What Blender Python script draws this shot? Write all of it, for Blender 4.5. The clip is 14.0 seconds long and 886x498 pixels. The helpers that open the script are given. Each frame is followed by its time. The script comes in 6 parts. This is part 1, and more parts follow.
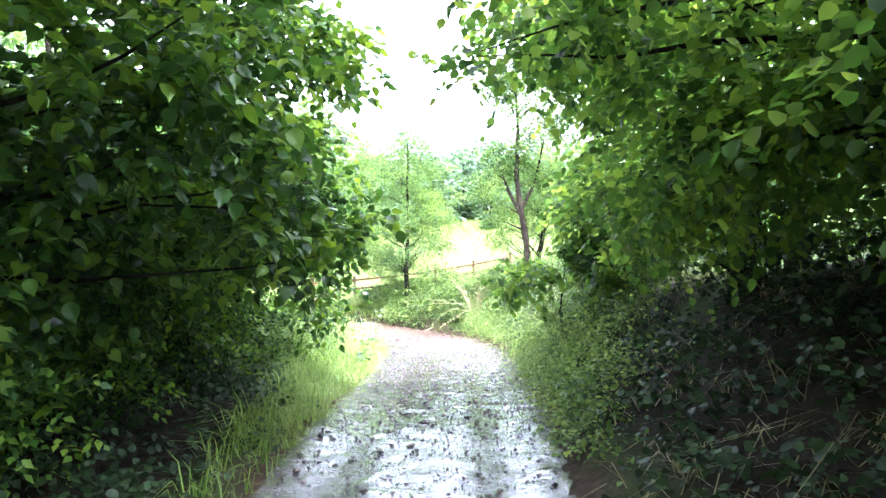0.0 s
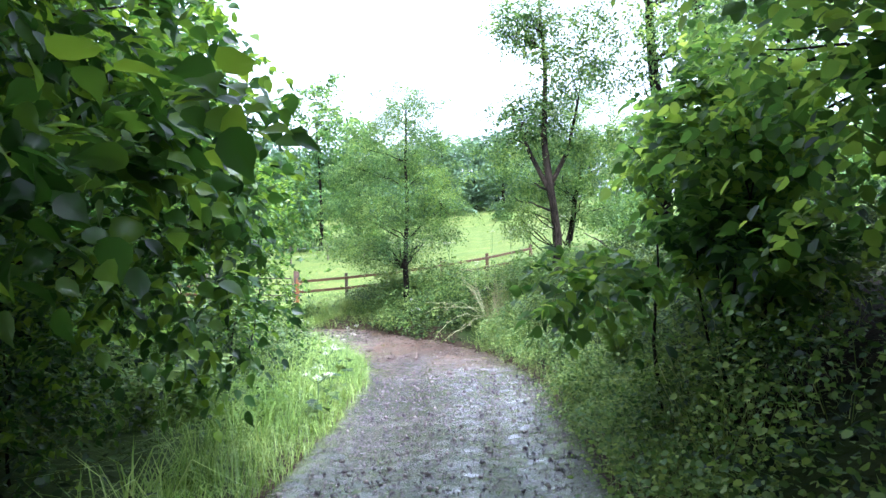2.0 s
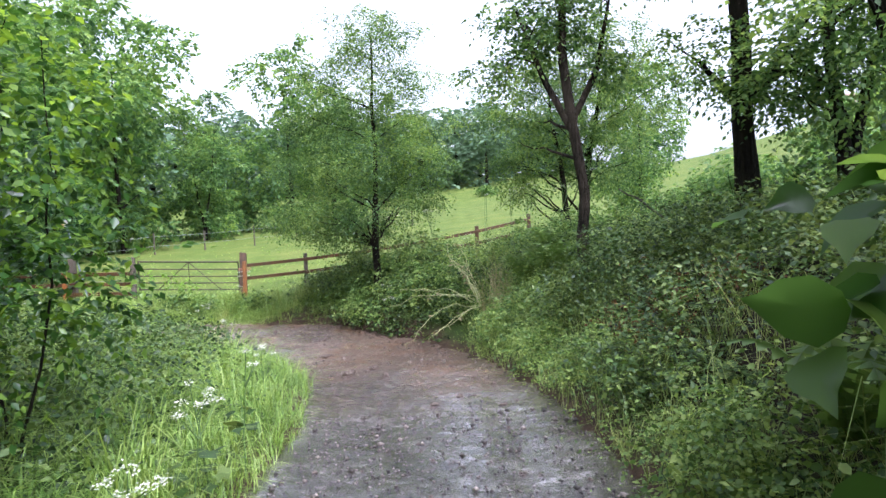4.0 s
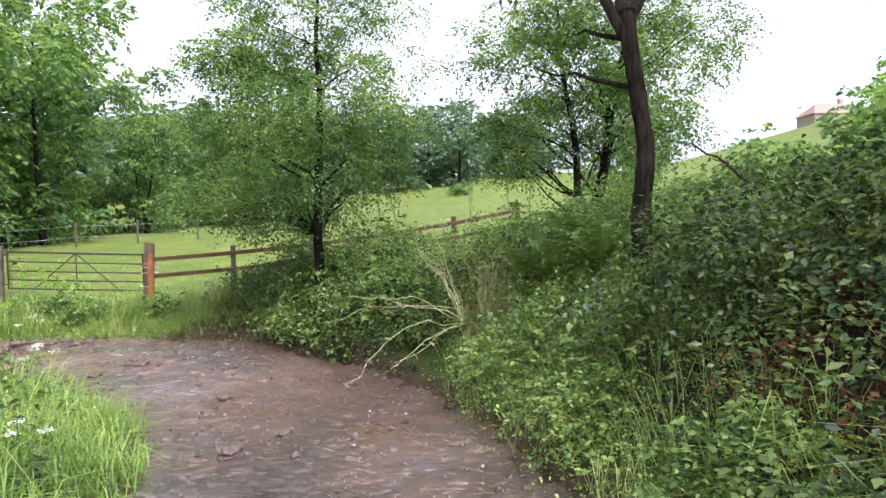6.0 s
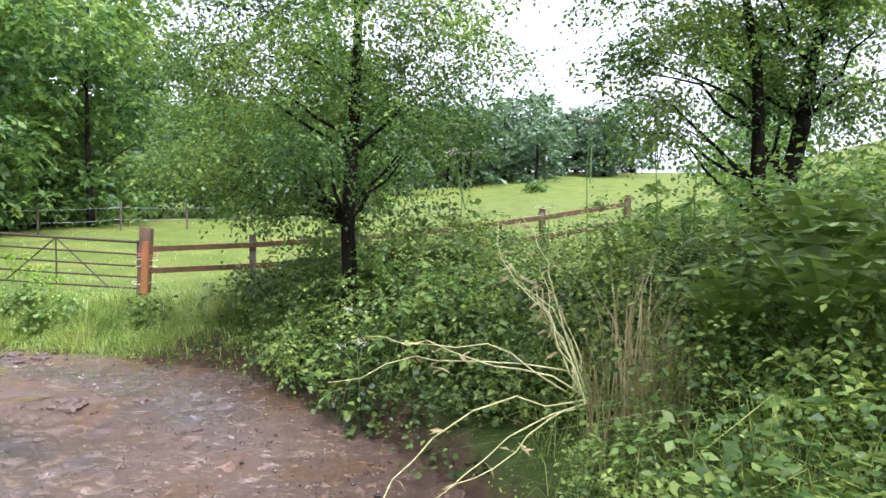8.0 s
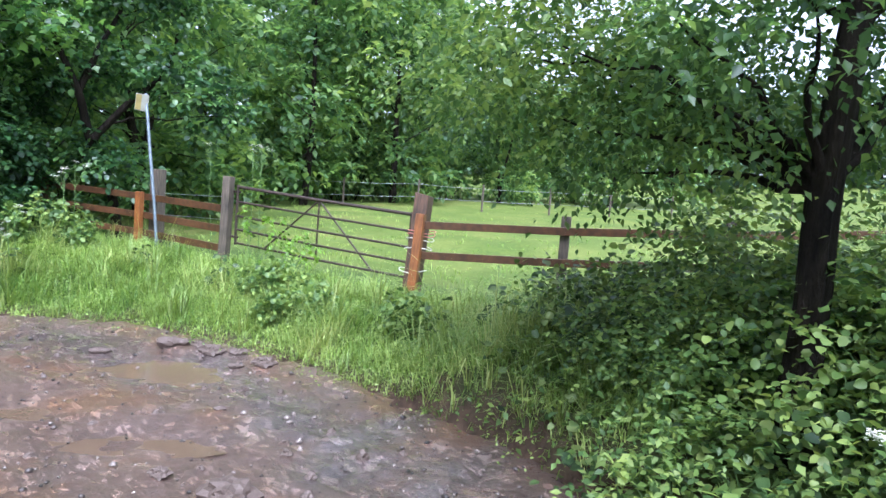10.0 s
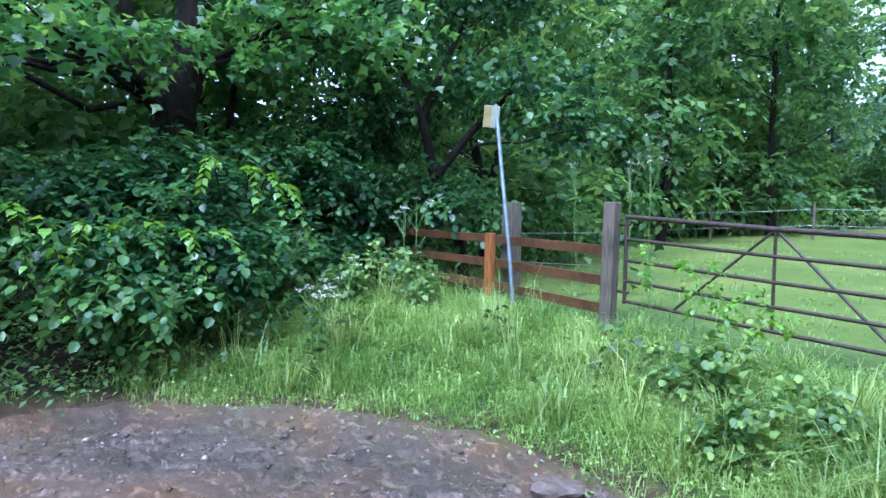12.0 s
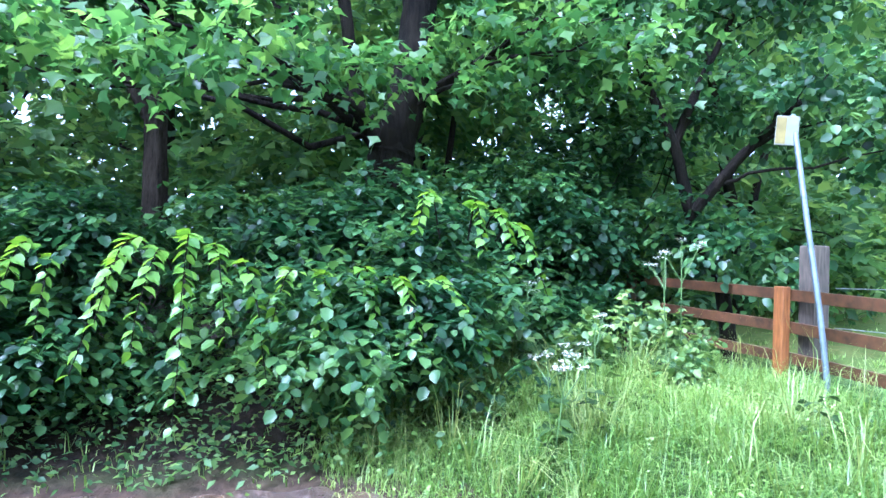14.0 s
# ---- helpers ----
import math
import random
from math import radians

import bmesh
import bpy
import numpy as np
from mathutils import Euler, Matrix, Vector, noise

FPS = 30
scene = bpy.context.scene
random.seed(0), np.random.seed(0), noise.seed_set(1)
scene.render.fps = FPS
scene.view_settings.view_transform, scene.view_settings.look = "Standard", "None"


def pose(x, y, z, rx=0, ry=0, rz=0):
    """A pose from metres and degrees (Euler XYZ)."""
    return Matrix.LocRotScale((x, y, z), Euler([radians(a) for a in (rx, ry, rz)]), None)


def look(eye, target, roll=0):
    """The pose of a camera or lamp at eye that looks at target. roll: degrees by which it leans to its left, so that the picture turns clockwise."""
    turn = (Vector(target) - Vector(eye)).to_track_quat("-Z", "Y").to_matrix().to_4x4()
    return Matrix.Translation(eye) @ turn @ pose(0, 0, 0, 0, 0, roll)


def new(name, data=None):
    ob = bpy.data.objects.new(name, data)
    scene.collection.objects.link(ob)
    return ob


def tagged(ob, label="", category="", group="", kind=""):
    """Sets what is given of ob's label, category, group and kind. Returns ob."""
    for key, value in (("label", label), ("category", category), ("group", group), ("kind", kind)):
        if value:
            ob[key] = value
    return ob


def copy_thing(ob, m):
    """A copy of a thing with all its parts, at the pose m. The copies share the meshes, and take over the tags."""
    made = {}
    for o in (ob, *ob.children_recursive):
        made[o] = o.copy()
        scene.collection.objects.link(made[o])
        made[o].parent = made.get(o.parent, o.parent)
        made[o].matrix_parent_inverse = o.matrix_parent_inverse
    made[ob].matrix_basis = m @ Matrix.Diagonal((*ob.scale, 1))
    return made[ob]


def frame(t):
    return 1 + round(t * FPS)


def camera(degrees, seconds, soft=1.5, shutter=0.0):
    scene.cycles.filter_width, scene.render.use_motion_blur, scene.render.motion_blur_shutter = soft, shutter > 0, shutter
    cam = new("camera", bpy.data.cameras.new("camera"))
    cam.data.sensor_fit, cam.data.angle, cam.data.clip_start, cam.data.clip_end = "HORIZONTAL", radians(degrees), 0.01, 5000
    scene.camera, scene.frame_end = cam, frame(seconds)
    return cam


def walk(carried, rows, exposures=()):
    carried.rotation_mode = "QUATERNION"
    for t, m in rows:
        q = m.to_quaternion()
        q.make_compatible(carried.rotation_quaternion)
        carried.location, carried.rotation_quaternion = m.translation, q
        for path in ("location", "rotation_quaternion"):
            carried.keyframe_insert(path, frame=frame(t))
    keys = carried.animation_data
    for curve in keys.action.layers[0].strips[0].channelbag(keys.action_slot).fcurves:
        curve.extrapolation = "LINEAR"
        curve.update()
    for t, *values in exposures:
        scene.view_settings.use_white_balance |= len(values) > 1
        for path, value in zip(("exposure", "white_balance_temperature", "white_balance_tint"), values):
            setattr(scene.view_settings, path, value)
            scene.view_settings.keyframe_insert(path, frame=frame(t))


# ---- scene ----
cam = camera(68.6, 14.0, 1.5)

PATH = [
    (0.0, 0.410, 0.057, 2.437, -0.46, 1.11, 1.54),
    (0.5, 0.452, 1.337, 2.366, -1.34, 1.16, 1.29),
    (1.0, 0.492, 2.588, 2.324, -2.73, 2.15, 2.04),
    (1.5, 0.424, 3.758, 2.332, -1.97, 1.05, 2.56),
    (2.0, 0.409, 4.868, 2.278, -0.99, 1.67, 2.51),
    (2.5, 0.415, 5.964, 2.221, -1.09, 2.93, 2.17),
    (3.0, 0.373, 7.055, 2.208, -1.91, 2.33, 1.95),
    (3.5, 0.304, 8.234, 2.102, -2.51, 2.50, 1.50),
    (4.0, 0.260, 9.493, 1.969, -2.88, 2.86, 0.94),
    (4.5, 0.252, 10.756, 1.828, -2.87, 3.53, 0.32),
    (5.0, 0.271, 11.949, 1.702, -2.50, 4.52, -0.32),
    (5.5, 0.294, 13.012, 1.609, -1.87, 5.72, -0.93),
    (6.0, 0.227, 13.950, 1.551, -2.75, 1.52, -1.62),
    (6.5, 0.367, 14.898, 1.505, -2.15, 4.63, -1.68),
    (7.0, 0.365, 15.857, 1.487, -3.07, 2.93, -1.18),
    (7.5, 0.261, 16.996, 1.455, -2.95, 1.21, 1.01),
    (8.0, 0.080, 18.179, 1.416, -2.94, -0.61, 4.73),
    (8.5, -0.184, 19.317, 1.369, -3.09, -2.61, 9.80),
    (9.0, -0.556, 20.383, 1.315, -3.40, -4.85, 15.99),
    (9.5, -1.091, 21.425, 1.248, -3.83, -7.24, 23.08),
    (10.0, -1.832, 22.328, 1.121, -4.52, -4.67, 29.92),
    (10.5, -2.721, 23.165, 0.967, -4.59, -3.59, 37.74),
    (11.0, -3.523, 23.722, 0.898, -2.21, -3.01, 46.04),
    (11.5, -4.217, 24.103, 0.926, -2.47, -2.13, 53.05),
    (12.0, -4.918, 24.377, 0.941, -2.45, -1.30, 58.34),
    (12.5, -5.443, 24.569, 0.978, -0.56, 0.40, 63.78),
    (13.0, -5.868, 24.659, 0.971, -0.02, 0.27, 68.41),
    (13.5, -6.299, 24.704, 0.969, -0.15, -0.87, 73.16),
    (14.0, -6.494, 24.679, 0.956, 0.91, -1.92, 76.39),
]
EXPOSURES = [(0, 3.9, 5450, 21), (0.7, 3.5, 5200, 20), (1.5, 2.7, 5050, 18), (2.2, 2.4, 5150, 18), (3, 2.0, 5250, 18), (5.5, 1.64, 5850, 21), (7, 1.8, 5850, 21), (9.5, 1.92, 5400, 20), (11, 1.75, 4750, 15), (11.7, 1.72, 4550, 14), (12.5, 1.95, 4450, 16), (14, 2.6, 4450, 20)]
walk(cam, [(t, pose(x, y, z, 90 + pitch, roll, yaw)) for t, x, y, z, pitch, roll, yaw in PATH], EXPOSURES)

# ---- light ----
world = bpy.data.worlds.new("overcast_sky")
scene.world = world
world.use_nodes = True
wn, wl = world.node_tree.nodes, world.node_tree.links
sky = wn.new("ShaderNodeTexSky")
sky.sky_type = 'NISHITA'
sky.sun_disc = False
sky.sun_elevation, sky.sun_rotation = radians(56), radians(146)
sky.dust_density, sky.air_density, sky.ozone_density = 4.0, 1.0, 1.0
grey = wn.new("ShaderNodeHueSaturation")
grey.inputs["Saturation"].default_value = 0.18
wl.new(sky.outputs[0], grey.inputs["Color"])
wl.new(grey.outputs[0], wn["Background"].inputs["Color"])
wn["Background"].inputs["Strength"].default_value = 0.15
sun_data = bpy.data.lights.new("sun", 'SUN')
sun_data.energy, sun_data.angle, sun_data.color = 1.5, radians(30), (1.0, 0.97, 0.92)
sun = new("sun", sun_data)
sun.matrix_world = look((0, 0, 30), (-6, 9, 14))


# ---- materials ----
def mat(name, build):
    m = bpy.data.materials.new(name)
    m.use_nodes = True
    nt = m.node_tree
    bsdf = nt.nodes["Principled BSDF"]
    build(nt, nt.nodes.new, nt.links.new, bsdf)
    return m


def ramp(nt, stops):
    r = nt.nodes.new("ShaderNodeValToRGB")
    el = r.color_ramp.elements
    while len(el) < len(stops):
        el.new(0.5)
    for e, (p, c) in zip(el, stops):
        e.position, e.color = p, (*c, 1)
    return r


def noise_node(nt, scale, detail=4, rough=0.6, coord="Object"):
    tc = nt.nodes.new("ShaderNodeTexCoord")
    n = nt.nodes.new("ShaderNodeTexNoise")
    n.inputs["Scale"].default_value, n.inputs["Detail"].default_value, n.inputs["Roughness"].default_value = scale, detail, rough
    nt.links.new(tc.outputs[coord], n.inputs["Vector"])
    return n


def bump(nt, height, bsdf, strength, distance):
    b = nt.nodes.new("ShaderNodeBump")
    b.inputs["Strength"].default_value, b.inputs["Distance"].default_value = strength, distance
    nt.links.new(height, b.inputs["Height"])
    nt.links.new(b.outputs[0], bsdf.inputs["Normal"])


def leaf_mat(name, dark, mid, light, rough=0.42, through_light=0.35, patch=0.6):
    def build(nt, N, L, b):
        geo = N("ShaderNodeNewGeometry")
        n = noise_node(nt, patch, 2)
        add = N("ShaderNodeMath"); add.operation = 'MULTIPLY_ADD'
        add.inputs[1].default_value = 0.55
        L(geo.outputs["Random Per Island"], add.inputs[0])
        mul = N("ShaderNodeMath"); mul.operation = 'MULTIPLY_ADD'; mul.inputs[1].default_value, mul.inputs[2].default_value = 1.3, -0.40
        L(n.outputs[0], mul.inputs[0]); L(mul.outputs[0], add.inputs[2])
        r = ramp(nt, [(0.12, dark), (0.5, mid), (0.92, light)])
        L(add.outputs[0], r.inputs[0])
        L(r.outputs[0], b.inputs["Base Color"])
        b.inputs["Roughness"].default_value = rough
        b.inputs["Specular IOR Level"].default_value = 0.5
        tr = N("ShaderNodeBsdfTranslucent")
        hs = N("ShaderNodeHueSaturation")
        hs.inputs["Hue"].default_value, hs.inputs["Saturation"].default_value, hs.inputs["Value"].default_value = 0.48, 1.1, 1.6
        L(r.outputs[0], hs.inputs["Color"]); L(hs.outputs[0], tr.inputs["Color"])
        mx = N("ShaderNodeMixShader"); mx.inputs[0].default_value = through_light
        L(b.outputs[0], mx.inputs[1]); L(tr.outputs[0], mx.inputs[2])
        L(mx.outputs[0], nt.nodes["Material Output"].inputs["Surface"])
    return mat(name, build)


def bark_mat(name, a, c, scale=9.0):
    def build(nt, N, L, b):
        n = noise_node(nt, scale, 6, 0.7)
        mp = N("ShaderNodeMapping"); mp.inputs["Scale"].default_value = (1, 1, 0.18)
        tc = N("ShaderNodeTexCoord"); L(tc.outputs["Object"], mp.inputs[0]); L(mp.outputs[0], n.inputs["Vector"])
        n2 = noise_node(nt, 1.1, 3)
        mixf = N("ShaderNodeMath"); mixf.operation = 'MULTIPLY_ADD'; mixf.inputs[1].default_value = 0.6
        L(n.outputs[0], mixf.inputs[0])
        m2 = N("ShaderNodeMath"); m2.operation = 'MULTIPLY'; m2.inputs[1].default_value = 0.45
        L(n2.outputs[0], m2.inputs[0]); L(m2.outputs[0], mixf.inputs[2])
        r = ramp(nt, [(0.40, a), (0.60, c)])
        L(mixf.outputs[0], r.inputs[0]); L(r.outputs[0], b.inputs["Base Color"])
        b.inputs["Roughness"].default_value = 0.9
        b.inputs["Specular IOR Level"].default_value = 0.15
        bump(nt, n.outputs[0], b, 1.0, 0.10)
    return mat(name, build)


def wood_mat(name, a, c, rough=0.55, grain=(6, 26, 6)):
    def build(nt, N, L, b):
        tc = N("ShaderNodeTexCoord"); mp = N("ShaderNodeMapping")
        info = N("ShaderNodeObjectInfo")
        L(tc.outputs["Object"], mp.inputs[0]); mp.inputs["Scale"].default_value = grain
        L(info.outputs["Random"], mp.inputs["Location"])
        n = N("ShaderNodeTexNoise"); n.inputs["Scale"].default_value = 2.2; n.inputs["Detail"].default_value = 6
        L(mp.outputs[0], n.inputs["Vector"])
        n2 = noise_node(nt, 1.7, 4)
        ad = N("ShaderNodeMath"); ad.operation = 'MULTIPLY_ADD'; ad.inputs[1].default_value = 0.5
        L(n.outputs[0], ad.inputs[0])
        m2 = N("ShaderNodeMath"); m2.operation = 'MULTIPLY'; m2.inputs[1].default_value = 0.5
        L(n2.outputs[0], m2.inputs[0]); L(m2.outputs[0], ad.inputs[2])
        r = ramp(nt, [(0.33, a), (0.68, c)])
        L(ad.outputs[0], r.inputs[0]); L(r.outputs[0], b.inputs["Base Color"])
        b.inputs["Roughness"].default_value = rough
        bump(nt, n.outputs[0], b, 0.5, 0.006)
    return mat(name, build)


def plain(name, col, rough=0.5, metal=0.0, var=0.25, scale=14.0):
    def build(nt, N, L, b):
        n = noise_node(nt, scale, 5)
        r = ramp(nt, [(0.3, tuple(v * (1 - var) for v in col)), (0.7, tuple(min(1, v * (1 + var)) for v in col))])
        L(n.outputs[0], r.inputs[0]); L(r.outputs[0], b.inputs["Base Color"])
        b.inputs["Roughness"].default_value, b.inputs["Metallic"].default_value = rough, metal
        bump(nt, n.outputs[0], b, 0.15, 0.004)
    return mat(name, build)


def soil_build(nt, N, L, b):
    n, n2 = noise_node(nt, 0.45, 5), noise_node(nt, 9, 6)
    r = ramp(nt, [(0.3, (0.030, 0.042, 0.014)), (0.5, (0.052, 0.085, 0.018)), (0.75, (0.085, 0.135, 0.026))])
    ad = N("ShaderNodeMath"); ad.operation = 'MULTIPLY_ADD'; ad.inputs[1].default_value = 0.45
    m2 = N("ShaderNodeMath"); m2.operation = 'MULTIPLY'; m2.inputs[1].default_value = 0.55
    L(n2.outputs[0], ad.inputs[0]); L(n.outputs[0], m2.inputs[0]); L(m2.outputs[0], ad.inputs[2])
    L(ad.outputs[0], r.inputs[0])
    at = N("ShaderNodeAttribute"); at.attribute_name = "bare"
    rs = ramp(nt, [(0.3, (0.028, 0.018, 0.012)), (0.7, (0.078, 0.047, 0.030))])
    L(n2.outputs[0], rs.inputs[0])
    af = N("ShaderNodeAttribute"); af.attribute_name = "meadow"
    rf = ramp(nt, [(0.34, (0.054, 0.090, 0.015)), (0.5, (0.094, 0.130, 0.022)), (0.66, (0.160, 0.168, 0.042))])
    L(ad.outputs[0], rf.inputs[0])
    m0 = N("ShaderNodeMix"); m0.data_type = 'RGBA'
    L(af.outputs["Fac"], m0.inputs[0]); L(r.outputs[0], m0.inputs[6]); L(rf.outputs[0], m0.inputs[7])
    mx = N("ShaderNodeMix"); mx.data_type = 'RGBA'
    L(at.outputs["Fac"], mx.inputs[0]); L(m0.outputs[2], mx.inputs[6]); L(rs.outputs[0], mx.inputs[7])
    # dark leaf soil, with shade under trees and brambles put into its colour
    al = N("ShaderNodeAttribute"); al.attribute_name = "shade_litter"
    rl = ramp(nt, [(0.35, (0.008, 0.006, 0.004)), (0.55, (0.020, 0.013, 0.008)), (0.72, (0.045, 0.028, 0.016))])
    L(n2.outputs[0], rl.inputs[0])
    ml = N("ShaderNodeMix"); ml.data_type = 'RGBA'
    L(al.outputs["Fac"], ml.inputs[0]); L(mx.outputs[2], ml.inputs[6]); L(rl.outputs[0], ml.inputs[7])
    L(ml.outputs[2], b.inputs["Base Color"])
    b.inputs["Roughness"].default_value = 0.9
    b.inputs["Specular IOR Level"].default_value = 0.2
    bump(nt, n2.outputs[0], b, 0.8, 0.05)


def mud_build(nt, N, L, b):
    big, mid, fine = noise_node(nt, 0.55, 4), noise_node(nt, 3.2, 6, 0.65), noise_node(nt, 22, 5, 0.7)
    ad = N("ShaderNodeMath"); ad.operation = 'MULTIPLY_ADD'; ad.inputs[1].default_value = 0.5
    m2 = N("ShaderNodeMath"); m2.operation = 'MULTIPLY'; m2.inputs[1].default_value = 0.5
    L(mid.outputs[0], ad.inputs[0]); L(big.outputs[0], m2.inputs[0]); L(m2.outputs[0], ad.inputs[2])
    red = ramp(nt, [(0.3, (0.105, 0.066, 0.049)), (0.5, (0.185, 0.118, 0.088)), (0.7, (0.26, 0.175, 0.132))])
    gr = ramp(nt, [(0.3, (0.085, 0.070, 0.068)), (0.5, (0.21, 0.176, 0.170)), (0.7, (0.38, 0.325, 0.31))])
    L(ad.outputs[0], red.inputs[0]); L(ad.outputs[0], gr.inputs[0])
    at = N("ShaderNodeAttribute"); at.attribute_name = "gravel"
    mx = N("ShaderNodeMix"); mx.data_type = 'RGBA'
    clay = ramp(nt, [(0.51, (0, 0, 0)), (0.62, (0.85, 0.85, 0.85))])
    pn = noise_node(nt, 1.1, 5, 0.55); L(pn.outputs[0], clay.inputs[0])
    og = N("ShaderNodeMix"); og.data_type = 'RGBA'; og.inputs[7].default_value = (0.21, 0.112, 0.058, 1)
    L(clay.outputs[0], og.inputs[0]); L(red.outputs[0], og.inputs[6])
    L(at.outputs["Fac"], mx.inputs[0]); L(og.outputs[2], mx.inputs[6]); L(gr.outputs[0], mx.inputs[7])
    fr = ramp(nt, [(0.30, (0.45, 0.45, 0.45)), (0.48, (0.9, 0.9, 0.9)), (0.62, (1.1, 1.1, 1.1)), (0.70, (1.9, 1.85, 1.8))])
    grit = noise_node(nt, 55, 3, 0.75)
    gm = N("ShaderNodeMath"); gm.operation = 'MULTIPLY_ADD'; gm.inputs[1].default_value = 0.6
    g2 = N("ShaderNodeMath"); g2.operation = 'MULTIPLY'; g2.inputs[1].default_value = 0.4
    L(grit.outputs[0], gm.inputs[0]); L(fine.outputs[0], g2.inputs[0]); L(g2.outputs[0], gm.inputs[2])
    L(gm.outputs[0], fr.inputs[0])
    mu = N("ShaderNodeMix"); mu.data_type = 'RGBA'; mu.blend_type = 'MULTIPLY'; mu.inputs[0].default_value = 1.0
    L(mx.outputs[2], mu.inputs[6]); L(fr.outputs[0], mu.inputs[7])
    L(mu.outputs[2], b.inputs["Base Color"])
    film = noise_node(nt, 7, 9, 0.78)
    mp = N("ShaderNodeMapping"); mp.inputs["Scale"].default_value = (0.8, 1.25, 1.0)
    tc = N("ShaderNodeTexCoord"); L(tc.outputs["Object"], mp.inputs[0]); L(mp.outputs[0], film.inputs["Vector"])
    wet = ramp(nt, [(0.42, (0.07, 0.07, 0.07)), (0.54, (0.18, 0.18, 0.18)), (0.68, (0.36, 0.36, 0.36))])
    L(film.outputs[0], wet.inputs[0])
    dry = ramp(nt, [(0.40, (0.20, 0.20, 0.20)), (0.52, (0.42, 0.42, 0.42)), (0.66, (0.62, 0.62, 0.62))])
    L(film.outputs[0], dry.inputs[0])
    rm = N("ShaderNodeMix"); rm.data_type = 'RGBA'
    L(at.outputs["Fac"], rm.inputs[0]); L(dry.outputs[0], rm.inputs[6]); L(wet.outputs[0], rm.inputs[7])
    L(rm.outputs[2], b.inputs["Roughness"])
    cw = N("ShaderNodeMath"); cw.operation = 'MULTIPLY_ADD'; cw.inputs[1].default_value, cw.inputs[2].default_value = 0.6, 0.4
    L(at.outputs["Fac"], cw.inputs[0])
    pool = ramp(nt, [(0.55, (1, 1, 1)), (0.63, (0.15, 0.15, 0.15))])
    L(film.outputs[0], pool.inputs[0])
    cm = N("ShaderNodeMath"); cm.operation = 'MULTIPLY'
    L(cw.outputs[0], cm.inputs[0]); L(pool.outputs[0], cm.inputs[1]); L(cm.outputs[0], b.inputs["Coat Weight"])
    b.inputs["Specular IOR Level"].default_value = 0.5
    b.inputs["Coat Roughness"].default_value, b.inputs["Coat IOR"].default_value = 0.07, 1.9
    hs = N("ShaderNodeMath"); hs.operation = 'MULTIPLY_ADD'; hs.inputs[1].default_value = 0.5
    L(gm.outputs[0], hs.inputs[0]); L(fine.outputs[0], hs.inputs[2])
    mask = ramp(nt, [(0.45, (0.2, 0.2, 0.2)), (0.58, (1, 1, 1))])
    L(film.outputs[0], mask.inputs[0])
    hm = N("ShaderNodeMath"); hm.operation = 'MULTIPLY'
    L(hs.outputs[0], hm.inputs[0]); L(mask.outputs[0], hm.inputs[1])
    bump(nt, hm.outputs[0], b, 1.0, 0.042)
    bn = next(n for n in nt.nodes if n.type == 'BUMP')
    bd = N("ShaderNodeMath"); bd.operation = 'MULTIPLY_ADD'; bd.inputs[1].default_value, bd.inputs[2].default_value = 0.03, 0.028
    L(at.outputs["Fac"], bd.inputs[0]); L(bd.outputs[0], bn.inputs["Distance"])
    cb = N("ShaderNodeBump"); cb.inputs["Strength"].default_value, cb.inputs["Distance"].default_value = 0.5, 0.0028
    L(hm.outputs[0], cb.inputs["Height"]); L(cb.outputs[0], b.inputs["Coat Normal"])


def water_build(nt, N, L, b):
    n = noise_node(nt, 3, 3)
    r = ramp(nt, [(0.3, (0.10, 0.066, 0.043)), (0.7, (0.135, 0.092, 0.060))])
    L(n.outputs[0], r.inputs[0]); L(r.outputs[0], b.inputs["Base Color"])
    b.inputs["Roughness"].default_value = 0.14
    n3 = noise_node(nt, 14, 2)
    bump(nt, n3.outputs[0], b, 0.06, 0.01)


M_SOIL, M_MUD, M_WATER = mat("soil_and_grass", soil_build), mat("wet_mud", mud_build), mat("muddy_water", water_build)
M_HAZEL = leaf_mat("hazel_leaf", (0.009, 0.031, 0.012), (0.034, 0.090, 0.028), (0.125, 0.230, 0.054), 0.40, 0.38, 0.9)
M_MAPLE = leaf_mat("sycamore_leaf", (0.020, 0.062, 0.018), (0.062, 0.145, 0.036), (0.165, 0.29, 0.062), 0.34, 0.55, 0.9)
# lane foliage: shade and lit edges are both put into this tone range
M_LANE_SHADE = leaf_mat("lane_shade_leaf", (0.009, 0.030, 0.007), (0.048, 0.120, 0.022), (0.23, 0.36, 0.050), 0.32, 0.5, 0.9)
M_ELM = leaf_mat("elm_leaf", (0.018, 0.050, 0.014), (0.092, 0.185, 0.042), (0.29, 0.41, 0.080), 0.30, 0.70, 0.9)
M_THORN = leaf_mat("hawthorn_leaf", (0.026, 0.066, 0.020), (0.084, 0.160, 0.042), (0.25, 0.35, 0.088), 0.42, 0.55)
M_WOOD = leaf_mat("woodland_leaf", (0.032, 0.080, 0.030), (0.094, 0.180, 0.050), (0.23, 0.335, 0.080), 0.5, 0.55, 0.25)
# near-black leaf tones carry the deep shade of the lane banks
M_SHADE_COVER = leaf_mat("shade_cover_leaf", (0.006, 0.018, 0.006), (0.016, 0.040, 0.011), (0.040, 0.080, 0.022), 0.6, 0.15, 1.2)
M_TIP = leaf_mat("young_leaf", (0.07, 0.16, 0.02), (0.14, 0.27, 0.03), (0.22, 0.36, 0.05), 0.35, 0.4)
M_BRAMBLE = leaf_mat("bramble_leaf", (0.010, 0.028, 0.008), (0.048, 0.094, 0.021), (0.185, 0.240, 0.062), 0.5, 0.32, 1.9)
